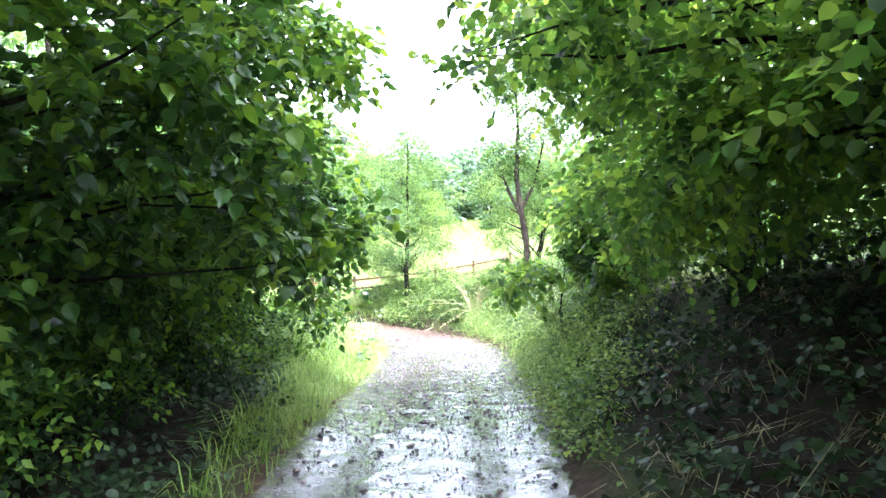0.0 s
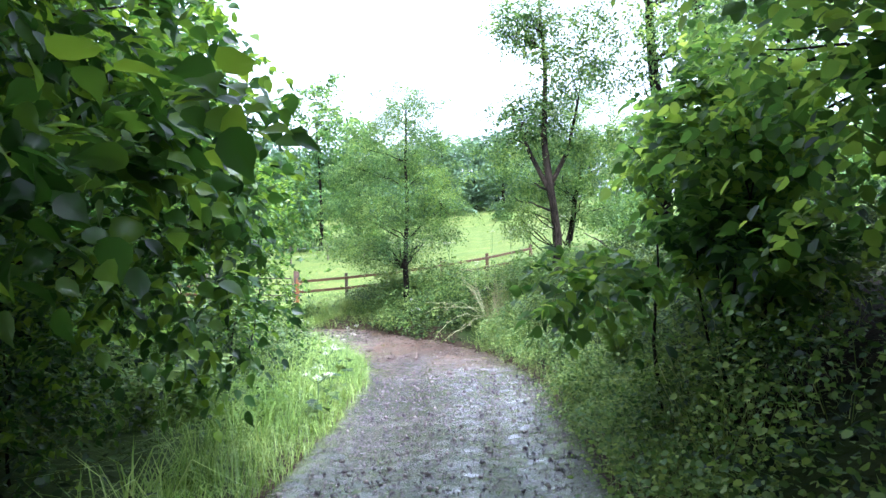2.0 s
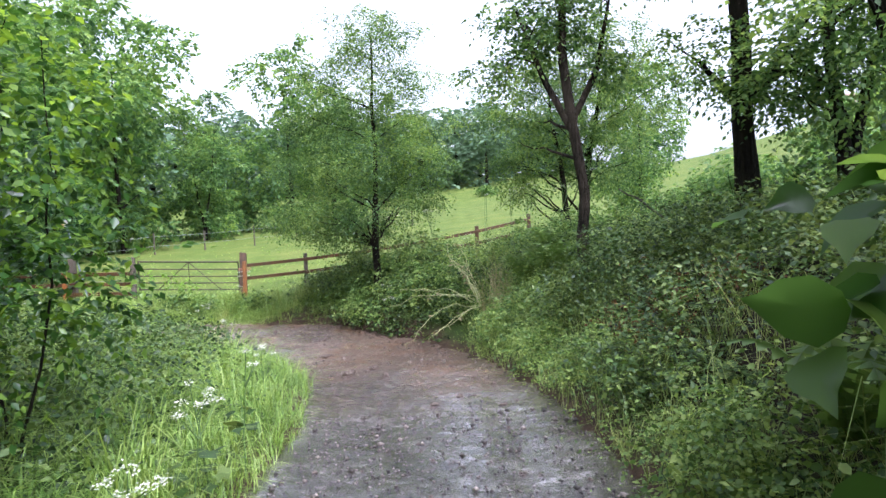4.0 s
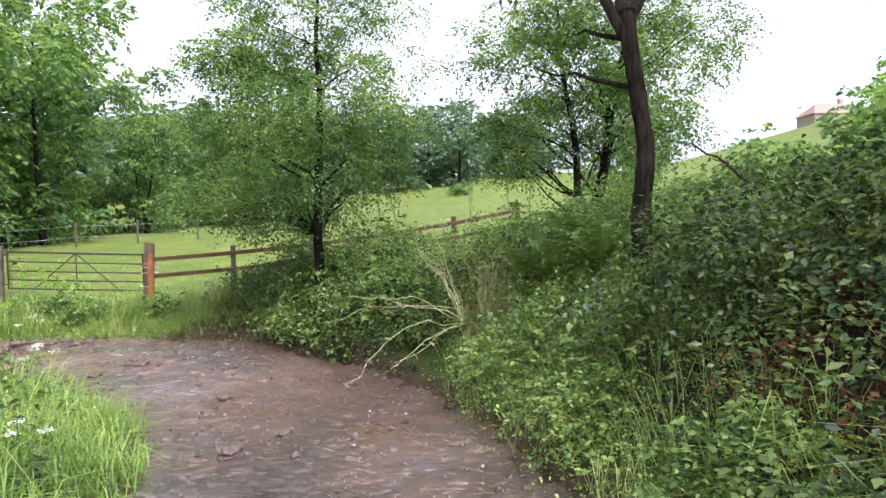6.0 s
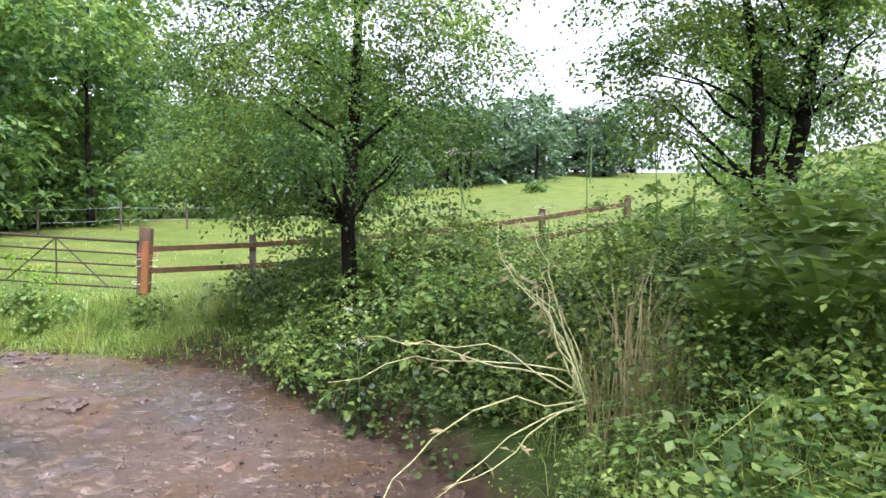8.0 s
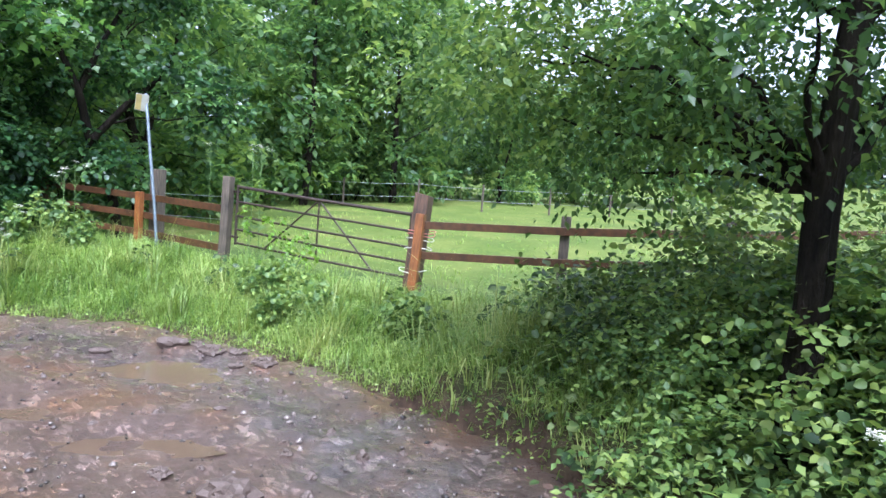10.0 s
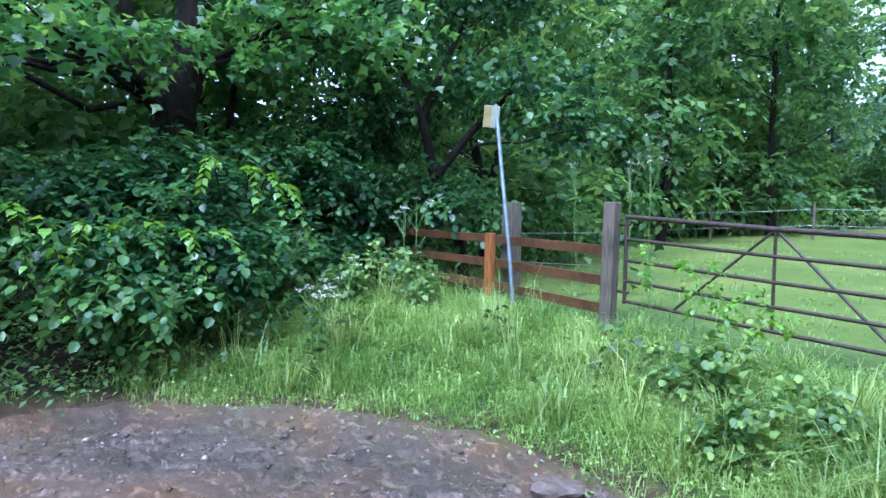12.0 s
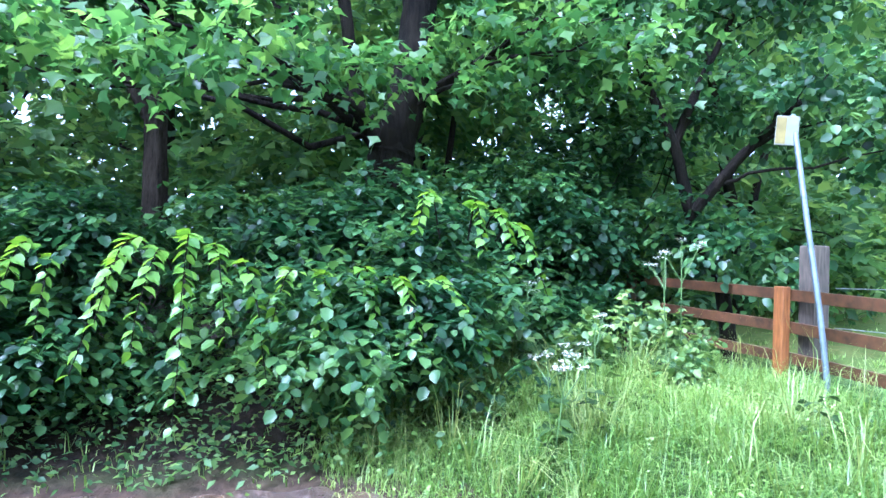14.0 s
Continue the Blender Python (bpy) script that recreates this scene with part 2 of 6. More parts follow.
M_NETTLE = leaf_mat("nettle_leaf", (0.030, 0.076, 0.020), (0.120, 0.205, 0.048), (0.33, 0.42, 0.11), 0.5, 0.4, 1.4)
M_GRASS = leaf_mat("grass_blade", (0.060, 0.128, 0.022), (0.175, 0.285, 0.050), (0.40, 0.50, 0.150), 0.42, 0.35, 0.9)
M_PALEGRASS = leaf_mat("pale_grass_blade", (0.10, 0.17, 0.030), (0.21, 0.29, 0.065), (0.42, 0.46, 0.16), 0.45, 0.3, 1.3)
M_DRY = leaf_mat("dry_stalk", (0.16, 0.12, 0.055), (0.30, 0.25, 0.12), (0.48, 0.42, 0.22), 0.6, 0.1)
M_STRAW = plain("straw_stem", (0.44, 0.44, 0.20), 0.5, 0, 0.3, 20)
M_DRYSTEM = plain("brown_stem", (0.10, 0.055, 0.025), 0.7, 0, 0.3, 20)
M_STEM = plain("green_stem", (0.10, 0.17, 0.045), 0.5, 0, 0.3, 20)
M_FLOWER = plain("umbel_flower", (0.56, 0.55, 0.45), 0.7, 0, 0.15, 30)
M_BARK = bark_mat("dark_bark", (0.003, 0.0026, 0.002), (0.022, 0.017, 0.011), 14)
M_BARK2 = bark_mat("grey_bark", (0.005, 0.004, 0.003), (0.066, 0.050, 0.036), 20)
# paler and greyer than the near leaves: distance haze put into the colour
M_FAR_HAZE = leaf_mat("hazed_far_leaf", (0.060, 0.110, 0.060), (0.095, 0.160, 0.085), (0.13, 0.20, 0.10), 0.6, 0.3, 0.1)
M_RAIL = wood_mat("stained_timber", (0.022, 0.011, 0.006), (0.125, 0.055, 0.021), 0.45)
M_STAIN = wood_mat("orange_stained_post", (0.075, 0.026, 0.007), (0.36, 0.135, 0.034), 0.45, (22, 22, 2.5))
M_OLDPOST = wood_mat("weathered_brown_post", (0.018, 0.011, 0.007), (0.145, 0.078, 0.040), 0.6, (22, 22, 2.5))
M_GREYWOOD = wood_mat("weathered_timber", (0.016, 0.012, 0.008), (0.150, 0.118, 0.084), 0.75, (22, 22, 2.5))
M_RUST = plain("rusty_steel", (0.040, 0.026, 0.019), 0.5, 0.2, 0.6, 18)
M_GALV = plain("galvanised_steel", (0.15, 0.18, 0.20), 0.4, 0.5, 0.25, 12)
M_SIGNW = plain("faded_white_board", (0.20, 0.20, 0.155), 0.5, 0, 0.2, 8)
M_SIGNY = plain("faded_yellow_paint", (0.19, 0.15, 0.04), 0.5, 0, 0.3, 8)
M_TWINE = plain("pink_twine", (0.62, 0.22, 0.20), 0.7, 0, 0.2, 30)
M_TWINEW = plain("white_twine", (0.62, 0.60, 0.52), 0.7, 0, 0.2, 30)
M_WIRE = plain("fence_wire", (0.35, 0.37, 0.36), 0.4, 0.7, 0.2, 30)
M_ROCK = plain("wet_stone", (0.090, 0.064, 0.050), 0.65, 0, 0.55, 23)


def grit_build(nt, N, L, b):
    geo = N("ShaderNodeNewGeometry")
    r = ramp(nt, [(0.1, (0.022, 0.017, 0.014)), (0.55, (0.085, 0.066, 0.056)), (0.95, (0.26, 0.215, 0.185))])
    L(geo.outputs["Random Per Island"], r.inputs[0]); L(r.outputs[0], b.inputs["Base Color"])
    b.inputs["Roughness"].default_value = 0.4
    n = noise_node(nt, 90, 3)
    bump(nt, n.outputs[0], b, 0.4, 0.004)


M_GRIT = mat("wet_grit", grit_build)
M_BRICK = plain("brick_wall", (0.30, 0.23, 0.18), 0.8, 0, 0.3, 6)
M_ROOF = plain("clay_roof", (0.25, 0.16, 0.12), 0.8, 0, 0.3, 6)
M_PANE = plain("dark_glass", (0.03, 0.035, 0.04), 0.1, 0, 0.1, 3)


# ---- builders ----
def mesh_ob(name, verts, faces, material, parent=None, label="", smooth=False):
    me = bpy.data.meshes.new(name)
    verts = np.asarray(verts, dtype=np.float32).reshape(-1, 3)
    if isinstance(faces, np.ndarray):
        k = faces.shape[1]
        me.vertices.add(len(verts)); me.vertices.foreach_set("co", verts.ravel())
        me.loops.add(faces.size); me.loops.foreach_set("vertex_index", faces.astype(np.int32).ravel())
        me.polygons.add(len(faces)); me.polygons.foreach_set("loop_start", np.arange(0, faces.size, k, dtype=np.int32))
        me.update(calc_edges=True)
        if smooth:
            me.polygons.foreach_set("use_smooth", np.ones(len(faces), dtype=bool))
    else:
        me.from_pydata([tuple(map(float, v)) for v in verts], [], faces)
        if smooth:
            for p in me.polygons:
                p.use_smooth = True
    me.materials.append(material)
    ob = new(name, me)
    if parent:
        ob.parent = parent
    if label:
        tagged(ob, label)
    return ob


def part(name, bm, material, parent, label="", smooth=False):
    me = bpy.data.meshes.new(name)
    bm.to_mesh(me)
    bm.free()
    me.materials.append(material)
    if smooth:
        for p in me.polygons:
            p.use_smooth = True
    ob = new(name, me)
    ob.parent = parent
    if label:
        tagged(ob, label)
    return ob


def thing(name, label, category, group="", at=(0, 0, 0)):
    ob = new(name)
    ob.empty_display_size = 0.2
    ob.location = at
    return tagged(ob, label, category, group)


def tube_data(points, radii, sides=6):
    """Rings of verts along a polyline, quads between them."""
    pts = np.asarray(points, float)
    n = len(pts)
    rad = np.asarray(radii, float) if np.ndim(radii) else np.full(n, float(radii))
    tan = np.gradient(pts, axis=0)
    tan /= np.linalg.norm(tan, axis=1)[:, None] + 1e-9
    up = np.array([0.31, 0.95, 0.05]) if abs(tan[0, 2]) > 0.6 else np.array([0, 0, 1.0])
    u = np.cross(tan, up); u /= np.linalg.norm(u, axis=1)[:, None] + 1e-9
    v = np.cross(tan, u)
    a = np.arange(sides) * 2 * np.pi / sides
    ring = pts[:, None] + rad[:, None, None] * (np.cos(a)[None, :, None] * u[:, None] + np.sin(a)[None, :, None] * v[:, None])
    verts = ring.reshape(-1, 3)
    i, j = np.meshgrid(np.arange(n - 1), np.arange(sides), indexing='ij')
    k = (j + 1) % sides
    faces = np.stack([i * sides + j, i * sides + k, (i + 1) * sides + k, (i + 1) * sides + j], -1).reshape(-1, 4)
    return verts, faces


def trunk_data(rng, line, rad, sides=18, rough=0.11):
    """A fluted, knotty trunk along a line."""
    n = 32
    s, u = np.linspace(0, 1, len(line)), np.linspace(0, 1, n)
    pts = np.stack([np.interp(u, s, line[:, k]) for k in range(3)], 1)
    for _ in range(2):
        pts[1:-1] = (pts[:-2] + 2 * pts[1:-1] + pts[2:]) / 4
    r = np.interp(u, s, rad)
    r[0] *= 1.25
    v, f = tube_data(pts, r, sides)
    v = v.reshape(n, sides, 3)
    a = np.arange(sides) * 2 * np.pi / sides
    ph = rng.uniform(0, 6.28, 4)
    k = 1 + rough * (np.sin(3 * a + ph[0])[None] * np.cos(u * 5 + ph[1])[:, None] + 0.7 * np.sin(5 * a + ph[2])[None] + 0.9 * np.sin(9 * a[None] + 6 * u[:, None] + ph[3]) + 0.45 * rng.normal(0, 1, (n, sides)))
    k += 0.16 * np.exp(-((u - rng.uniform(0.2, 0.5)) / 0.03) ** 2)[:, None] * (np.cos(a + ph[1])[None] > 0.3)
    v = pts[:, None] + (v - pts[:, None]) * k[:, :, None]
    return v.reshape(-1, 3), f


def joined(chunks):
    vs, fs, off = [], [], 0
    for v, f in chunks:
        vs.append(v); fs.append(f + off); off += len(v)
    return np.concatenate(vs), np.concatenate(fs)


def tubes(name, lines, material, parent=None, label="", sides=6):
    v, f = joined([tube_data(p, r, sides) for p, r in lines])
    return mesh_ob(name, v, f, material, parent, label, True)


def wander(rng, a, b, n=7, wob=0.12, sag=0.0):
    """A crooked line from a to b."""
    a, b = np.asarray(a, float), np.asarray(b, float)
    s = np.linspace(0, 1, n)[:, None]
    p = a + (b - a) * s
    d = np.cumsum(rng.normal(0, 1, (n, 3)), 0)
    d = d - d[:1] - (d[-1:] - d[:1]) * s
    p = p + d * wob * np.linalg.norm(b - a) / n
    p[:, 2] += sag * np.sin(s[:, 0] * np.pi)
    return p


LEAF = {
    "kite": (np.array([(0, 0, 0), (0.42, -0.30, 0.09), (1, 0, -0.03), (0.42, 0.30, 0.09)]), np.array([(0, 1, 2), (0, 2, 3)])),
    "oval": (np.array([(0, 0, 0), (0.20, -0.25, 0.06), (0.56, -0.33, 0.08), (1.0, 0, -0.10), (0.56, 0.33, 0.08), (0.20, 0.25, 0.06), (0.42, 0, 0)]),
             np.array([(0, 1, 6), (1, 2, 6), (2, 3, 6), (3, 4, 6), (4, 5, 6), (5, 0, 6)])),
    "broad": (np.array([(0, 0, 0), (0.26, -0.38, 0.08), (0.70, -0.34, 0.05), (1.0, 0, -0.10), (0.70, 0.34, 0.05), (0.26, 0.38, 0.08)]),
              np.array([(0, 1, 2), (0, 2, 3), (0, 3, 4), (0, 4, 5)])),
    "lime": (np.array([(0, 0, 0), (0.06, -0.22, 0.05), (0.30, -0.40, 0.10), (0.62, -0.33, 0.07), (0.86, -0.13, 0.0), (1.10, 0, -0.14), (0.86, 0.13, 0.0), (0.62, 0.33, 0.07), (0.30, 0.40, 0.10), (0.06, 0.22, 0.05), (0.45, 0, 0)]),
             np.array([(0, 1, 10), (1, 2, 10), (2, 3, 10), (3, 4, 10), (4, 5, 10), (5, 6, 10), (6, 7, 10), (7, 8, 10), (8, 9, 10), (9, 0, 10)])),
    "lobed": (np.array([(0, 0, 0), (0.34, -0.54, 0.05), (0.56, -0.20, 0.02), (1.0, 0, -0.08), (0.56, 0.20, 0.02), (0.34, 0.54, 0.05), (0.36, 0, 0)]),
              np.array([(0, 1, 6), (1, 2, 6), (2, 3, 6), (3, 4, 6), (4, 5, 6), (5, 0, 6)])),
    "blade": (np.array([(0, -0.5, 0), (0, 0.5, 0), (0.55, -0.34, 0.0), (0.55, 0.34, 0.0), (1, 0, 0)]),
              np.array([(0, 1, 2), (1, 3, 2), (2, 3, 4)])),
}


def leaves(rng, pos, size, kind="kite", outward=None, droop=0.35, flat=0.7, width=1.0, along=None):
    """Verts and triangles of leaves at pos. flat: how far the blades face up."""
    n = len(pos)
    tv, tf = LEAF[kind]
    az = rng.uniform(0, 2 * np.pi, n)
    ax = np.stack([np.cos(az), np.sin(az), rng.normal(-droop, 0.35, n)], 1)
    if along is not None:
        ax = along
    if outward is not None:
        ax = ax + outward * 0.8
    ax /= np.linalg.norm(ax, axis=1)[:, None] + 1e-9
    up = rng.normal(0, 1, (n, 3)) * (1 - flat) + np.array([0, 0, 1.0]) * flat
    side = np.cross(up, ax); side /= np.linalg.norm(side, axis=1)[:, None] + 1e-9
    nor = np.cross(ax, side)
    s = (np.asarray(size) * np.ones(n))[:, None, None]
    v = pos[:, None] + s * (tv[None, :, :1] * ax[:, None] + tv[None, :, 1:2] * width * side[:, None] + tv[None, :, 2:] * nor[:, None])
    f = tf[None] + (np.arange(n) * len(tv))[:, None, None]
    return v.reshape(-1, 3), f.reshape(-1, 3)


def in_lobes(rng, lobes, n, shell=0.5):
    """Points spread through ellipsoids (x, y, z, rx, ry, rz), thicker near the skin, and the outward way."""
    lob = np.asarray(lobes, float)
    vol = lob[:, 3] * lob[:, 4] * lob[:, 5]
    pick = rng.choice(len(lob), n, p=vol ** 0.7 / (vol ** 0.7).sum())
    d = rng.normal(0, 1, (n, 3)); d /= np.linalg.norm(d, axis=1)[:, None]
    r = (shell + (1 - shell) * rng.uniform(0, 1, n) ** 0.7)[:, None]
    return lob[pick, :3] + d * r * lob[pick, 3:], d


def foliage(rng, lobes, clumps, per, size, kind="kite", spread=0.35, shell=0.5, droop=0.35, flat=0.65):
    """Leaves set to both sides of short arching twigs, the twigs gathered in clumps through the lobes."""
    c, d = in_lobes(rng, lobes, clumps, shell)
    m = max(1, round(per / 8))
    k = max(1, per // m)
    rep = np.repeat(np.arange(clumps), m)
    n = len(rep)
    start = c[rep] + rng.normal(0, 1, (n, 3)) * spread * np.array([0.62, 0.62, 0.32])
    az = rng.uniform(0, 2 * np.pi, n)
    way = np.stack([np.cos(az), np.sin(az), rng.normal(-0.08, 0.28, n)], 1) + d[rep] * 0.7
    way /= np.linalg.norm(way, axis=1)[:, None] + 1e-9
    side = np.cross(np.array([0, 0, 1.0]) + rng.normal(0, 0.22, (n, 3)), way)
    side /= np.linalg.norm(side, axis=1)[:, None] + 1e-9
    ln = spread * rng.uniform(1.1, 2.3, n)
    s = (np.arange(k) + 0.5) / k
    pos = start[:, None] + way[:, None] * (ln[:, None] * (s - 0.4))[:, :, None]
    pos[:, :, 2] -= (0.25 + 0.5 * droop) * ln[:, None] * s[None] ** 2
    sign = np.where(np.arange(k) % 2 == 0, 1.0, -1.0)
    sign[-1] = 0.1
    ax = way[:, None] * 0.6 + side[:, None] * (0.85 * sign)[None, :, None] + rng.normal(0, 0.22, (n, k, 3))
    ax[:, :, 2] -= droop * 0.8 + 0.25 * s[None]
    pos = (pos + rng.normal(0, 0.12 * size, pos.shape)).reshape(-1, 3)
    v, f = leaves(rng, pos, size * rng.uniform(0.65, 1.2, len(pos)), kind, None, droop, flat, 1.0, ax.reshape(-1, 3))
    return v, f, c


def tree(name, label, base, height, lobes, leaf, clumps, per, size, trunk_r=0.2, bark=None, seed=1, kind="kite", lean=(0, 0), limbs=14,
         group="", spread=0.35, shell=0.45, forks=1, category="tree", trunk_frac=0.75):
    rng = np.random.default_rng(seed)
    t = thing(name, label, category, group, base)
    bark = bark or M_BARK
    lob = [(x, y, z, a, b, c) for x, y, z, a, b, c in lobes]
    v, f, c = foliage(rng, lob, clumps, per, size, kind, spread, shell)
    mesh_ob("crown", v, f, leaf, t, "", kind == "lime")
    chunks, top = [], []
    for k in range(forks):
        a = 2 * np.pi * k / max(forks, 1) + seed
        off = 0.0 if forks == 1 else 0.16 * height * trunk_frac
        end = np.array([lean[0] + off * np.cos(a), lean[1] + off * np.sin(a), height * trunk_frac])
        line = wander(rng, (0, 0, -0.3), end, 9, 0.055)
        if forks > 1:
            line[:4, :2] *= np.array([0.1, 0.25, 0.5, 0.8])[:, None]
        rad = trunk_r * (1 - 0.85 * np.linspace(0, 1, 9)) * (1.0 if k == 0 else 0.75)
        rad[0] *= 1.35
        chunks.append(trunk_data(rng, line, rad))
        top.append((line, rad))
    v, f = joined(chunks)
    mesh_ob("trunk", v, f, bark, t, "", True)
    far = c[rng.permutation(len(c))[:limbs]]
    for q in far:
        line, rad = top[rng.integers(len(top))]
        zz = min(max(q[2] - 0.4 * math.hypot(q[0] - line[4, 0], q[1] - line[4, 1]) - 0.3, height * 0.2), height * trunk_frac * 0.92)
        i = int(np.argmin(abs(line[:, 2] - zz)))
        ln = wander(rng, line[i], q, 7, 0.22, 0.06 * np.linalg.norm(q - line[i]))
        mesh_ob("limb", *tube_data(ln, np.linspace(max(rad[i] * 0.38, 0.012), 0.005, 7), 5), bark, t, "", True)
    return t


def shrub(name, label, base, lobes, leaf, clumps, per, size, seed=1, kind="oval", stems=9, bark=None, group="", spread=0.22, shell=0.3, category="shrub",
          droop=0.35, flat=0.65, stem_r=0.022):
    rng = np.random.default_rng(seed)
    t = thing(name, label, category, group, base)
    v, f, c = foliage(rng, lobes, clumps, per, size, kind, spread, shell, droop, flat)
    mesh_ob("foliage", v, f, leaf, t, "", kind == "lime")
    for q in c[rng.permutation(len(c))[:stems]]:
        a = np.array([q[0] * 0.25 + rng.normal(0, 0.15), q[1] * 0.25 + rng.normal(0, 0.15), -0.2])
        mesh_ob("stem", *tube_data(wander(rng, a, q, 8, 0.16, 0.1), np.linspace(stem_r, 0.004, 8), 5), bark or M_BARK, t, "", True)
    return t


def box(bm, x0, x1, y0, y1, z0, z1, bevel=0.0):
    r = bmesh.ops.create_cube(bm, size=1.0)
    for v in r["verts"]:
        v.co = Vector((x0 + (v.co.x + .5) * (x1 - x0), y0 + (v.co.y + .5) * (y1 - y0), z0 + (v.co.z + .5) * (z1 - z0)))
    if bevel:
        bmesh.ops.bevel(bm, geom=list({e for v in r["verts"] for e in v.link_edges}), offset=bevel, segments=1, affect='EDGES')
    return r["verts"]


# ---- ground ----
MUD = np.array([(-1.25, -14), (-1.2, 5), (-1.3, 9), (-1.35, 13), (-1.5, 16.5), (-2.0, 19), (-2.9, 21), (-4.4, 22.4), (-6.5, 22.9), (-8.3, 22), (-9.4, 19.5), (-10.1, 15), (-10.6, 6), (-10.8, -14),
                (-13.6, -14), (-13.4, 6), (-12.9, 15), (-12.2, 19.5), (-11.5, 22.5), (-11.35, 25.0), (-10.4, 26.5), (-9.0, 27.4), (-7.0, 27.6), (-5.0, 27.3), (-3.6, 26.9), (-2.6, 26.2), (-1.6, 25.0), (-0.5, 23.8), (0.3, 22.3),
                (0.75, 20.3), (1.15, 18.4), (1.5, 16.5), (1.6, 13), (1.45, 9), (1.25, 5), (1.3, -14)])


def seg_dist(x, y, poly):
    """Distance to a closed outline, below zero inside."""
    d = np.full(x.shape, 1e9)
    inside = np.zeros(x.shape, bool)
    for (ax, ay), (bx, by) in zip(poly, np.roll(poly, -1, 0)):
        ex, ey = bx - ax, by - ay
        t = np.clip(((x - ax) * ex + (y - ay) * ey) / (ex * ex + ey * ey), 0, 1)
        d = np.minimum(d, np.hypot(x - ax - t * ex, y - ay - t * ey))
        c = ((ay > y) != (by > y)) & (x < (bx - ax) * (y - ay) / (by - ay + 1e-12) + ax)
        inside ^= c
    return np.where(inside, -d, d)


def wave(x, y, s, seed):
    """Smooth bumps of about unit size."""
    rng = np.random.default_rng(seed)
    out = np.zeros_like(x)
    for k in range(7):
        a, p = rng.uniform(0, 2 * np.pi, 2)
        w = rng.uniform(0.6, 1.8) / s
        out += np.sin((x * np.cos(a) + y * np.sin(a)) * w * 2 * np.pi + p)
    return out / 4


def step(v, a, b):
    t = np.clip((v - a) / (b - a), 0, 1)
    return t * t * (3 - 2 * t)


def track_z(x, y):
    z = np.interp(y, [-14, 0, 7, 13, 19.5, 22.7, 40], [0.8, 0.62, 0.44, -0.10, -0.46, -0.80, -0.80])
    return np.where(x < -8, z * 0 - 0.80 + 0.06 * np.maximum(0, 22 - y), z) if np.ndim(x) else z


def ground_z(x, y):
    x, y = np.asarray(x, float), np.asarray(y, float)
    d = seg_dist(x, y, MUD)
    out = np.maximum(d, 0)
    base = track_z(x, y)
    right = step(x, -0.6, 0.8) * (1 - step(y, 23.0, 27.5))
    bank = 0.62 * np.minimum(out, 2.6) + 0.12 * np.maximum(out - 2.6, 0).clip(0, 14)
    left = 0.22 * np.minimum(out, 2.5) + 0.06 * np.maximum(out - 2.5, 0).clip(0, 10)
    verge = 0.29 * np.minimum(out, 2.0)
    north = step(y, 23.5, 27.0)
    z = base + right * bank + (1 - right) * ((1 - north) * left + north * verge)
    field = -0.20 + 0.045 * (y - 30).clip(0, 70) + 0.12 * (y - 100).clip(0, 70) + 0.085 * (x + 5).clip(0, 9) + 0.25 * (x - 6 - 0.33 * (y - 24).clip(0, None)).clip(0, 70)
    f = step(y, 28.0, 31.5)
    z = z * (1 - f) + field * f
    cut = 0.42 * step(out, 0.0, 0.30) * step(x, -5.5, -4.0) * (1 - step(x, -0.6, 0.3)) * step(y, 23, 24) * (1 - step(y, 28, 29))
    return z + cut + 0.05 * wave(x, y, 1.9, 3) * step(out, 0.1, 1.0) + 0.10 * wave(x, y, 9, 4) * step(out, 0.5, 5) - 0.10 * (d < -0.12)


def gz(x, y):
    return float(ground_z(np.array([x]), np.array([y]))[0])


def axis_steps(a, b, fine0, fine1, fine):
    mid = np.arange(fine0, fine1 + 1e-6, fine)
    lo, hi, s = [], [], fine
    p = fine0
    while p > a:
        s *= 1.35; p -= s; lo.append(p)
    s, p = fine, mid[-1]
    while p < b:
        s *= 1.35; p += s; hi.append(p)
    return np.concatenate([lo[::-1], mid, hi])


gx, gy = axis_steps(-900, 900, -18, 9, 0.2), axis_steps(-500, 1500, -4, 36, 0.2)
GX, GY = np.meshgrid(gx, gy, indexing='ij')
GZ = ground_z(GX, GY)
nx, ny = GX.shape
ii, jj = np.meshgrid(np.arange(nx - 1), np.arange(ny - 1), indexing='ij')
gf = np.stack([ii * ny + jj, (ii + 1) * ny + jj, (ii + 1) * ny + jj + 1, ii * ny + jj + 1], -1).reshape(-1, 4)
ground = mesh_ob("ground", np.stack([GX, GY, GZ], -1).reshape(-1, 3), gf, M_SOIL, None, "", True)
tagged(ground, "rolling green pasture and grassy banks along the track", "ground", "", "structure")
dist = seg_dist(GX, GY, MUD)
bare = 1 - step(dist + 0.12 * wave(GX, GY, 0.8, 8), 0.12, 0.5)
# ground darkened for shade: lane banks, foot of the thicket, right bank
shade_litter = step(abs(GX), 1.35, 2.0) * step(10 - GY, 0, 3) * step(9.5 - abs(GX), 0, 1)
shade_litter = np.maximum(shade_litter, step(-GX, 11.4, 11.9) * step(GY, 12, 14) * (1 - step(GY, 26, 27.5)))
shade_litter = np.maximum(shade_litter, step(dist, 0.3, 0.9) * step(GX, 0.2, 1.2) * step(GY, 8, 10) * (1 - step(GY, 18.5, 20.5)) * (1 - step(GX, 5, 8)))
meadow = step(GY, 30, 31.5) * (1 - 0.85 * step(GX - 0.33 * (GY - 24).clip(0), 3, 6) * (1 - step(GY, 60, 90)))
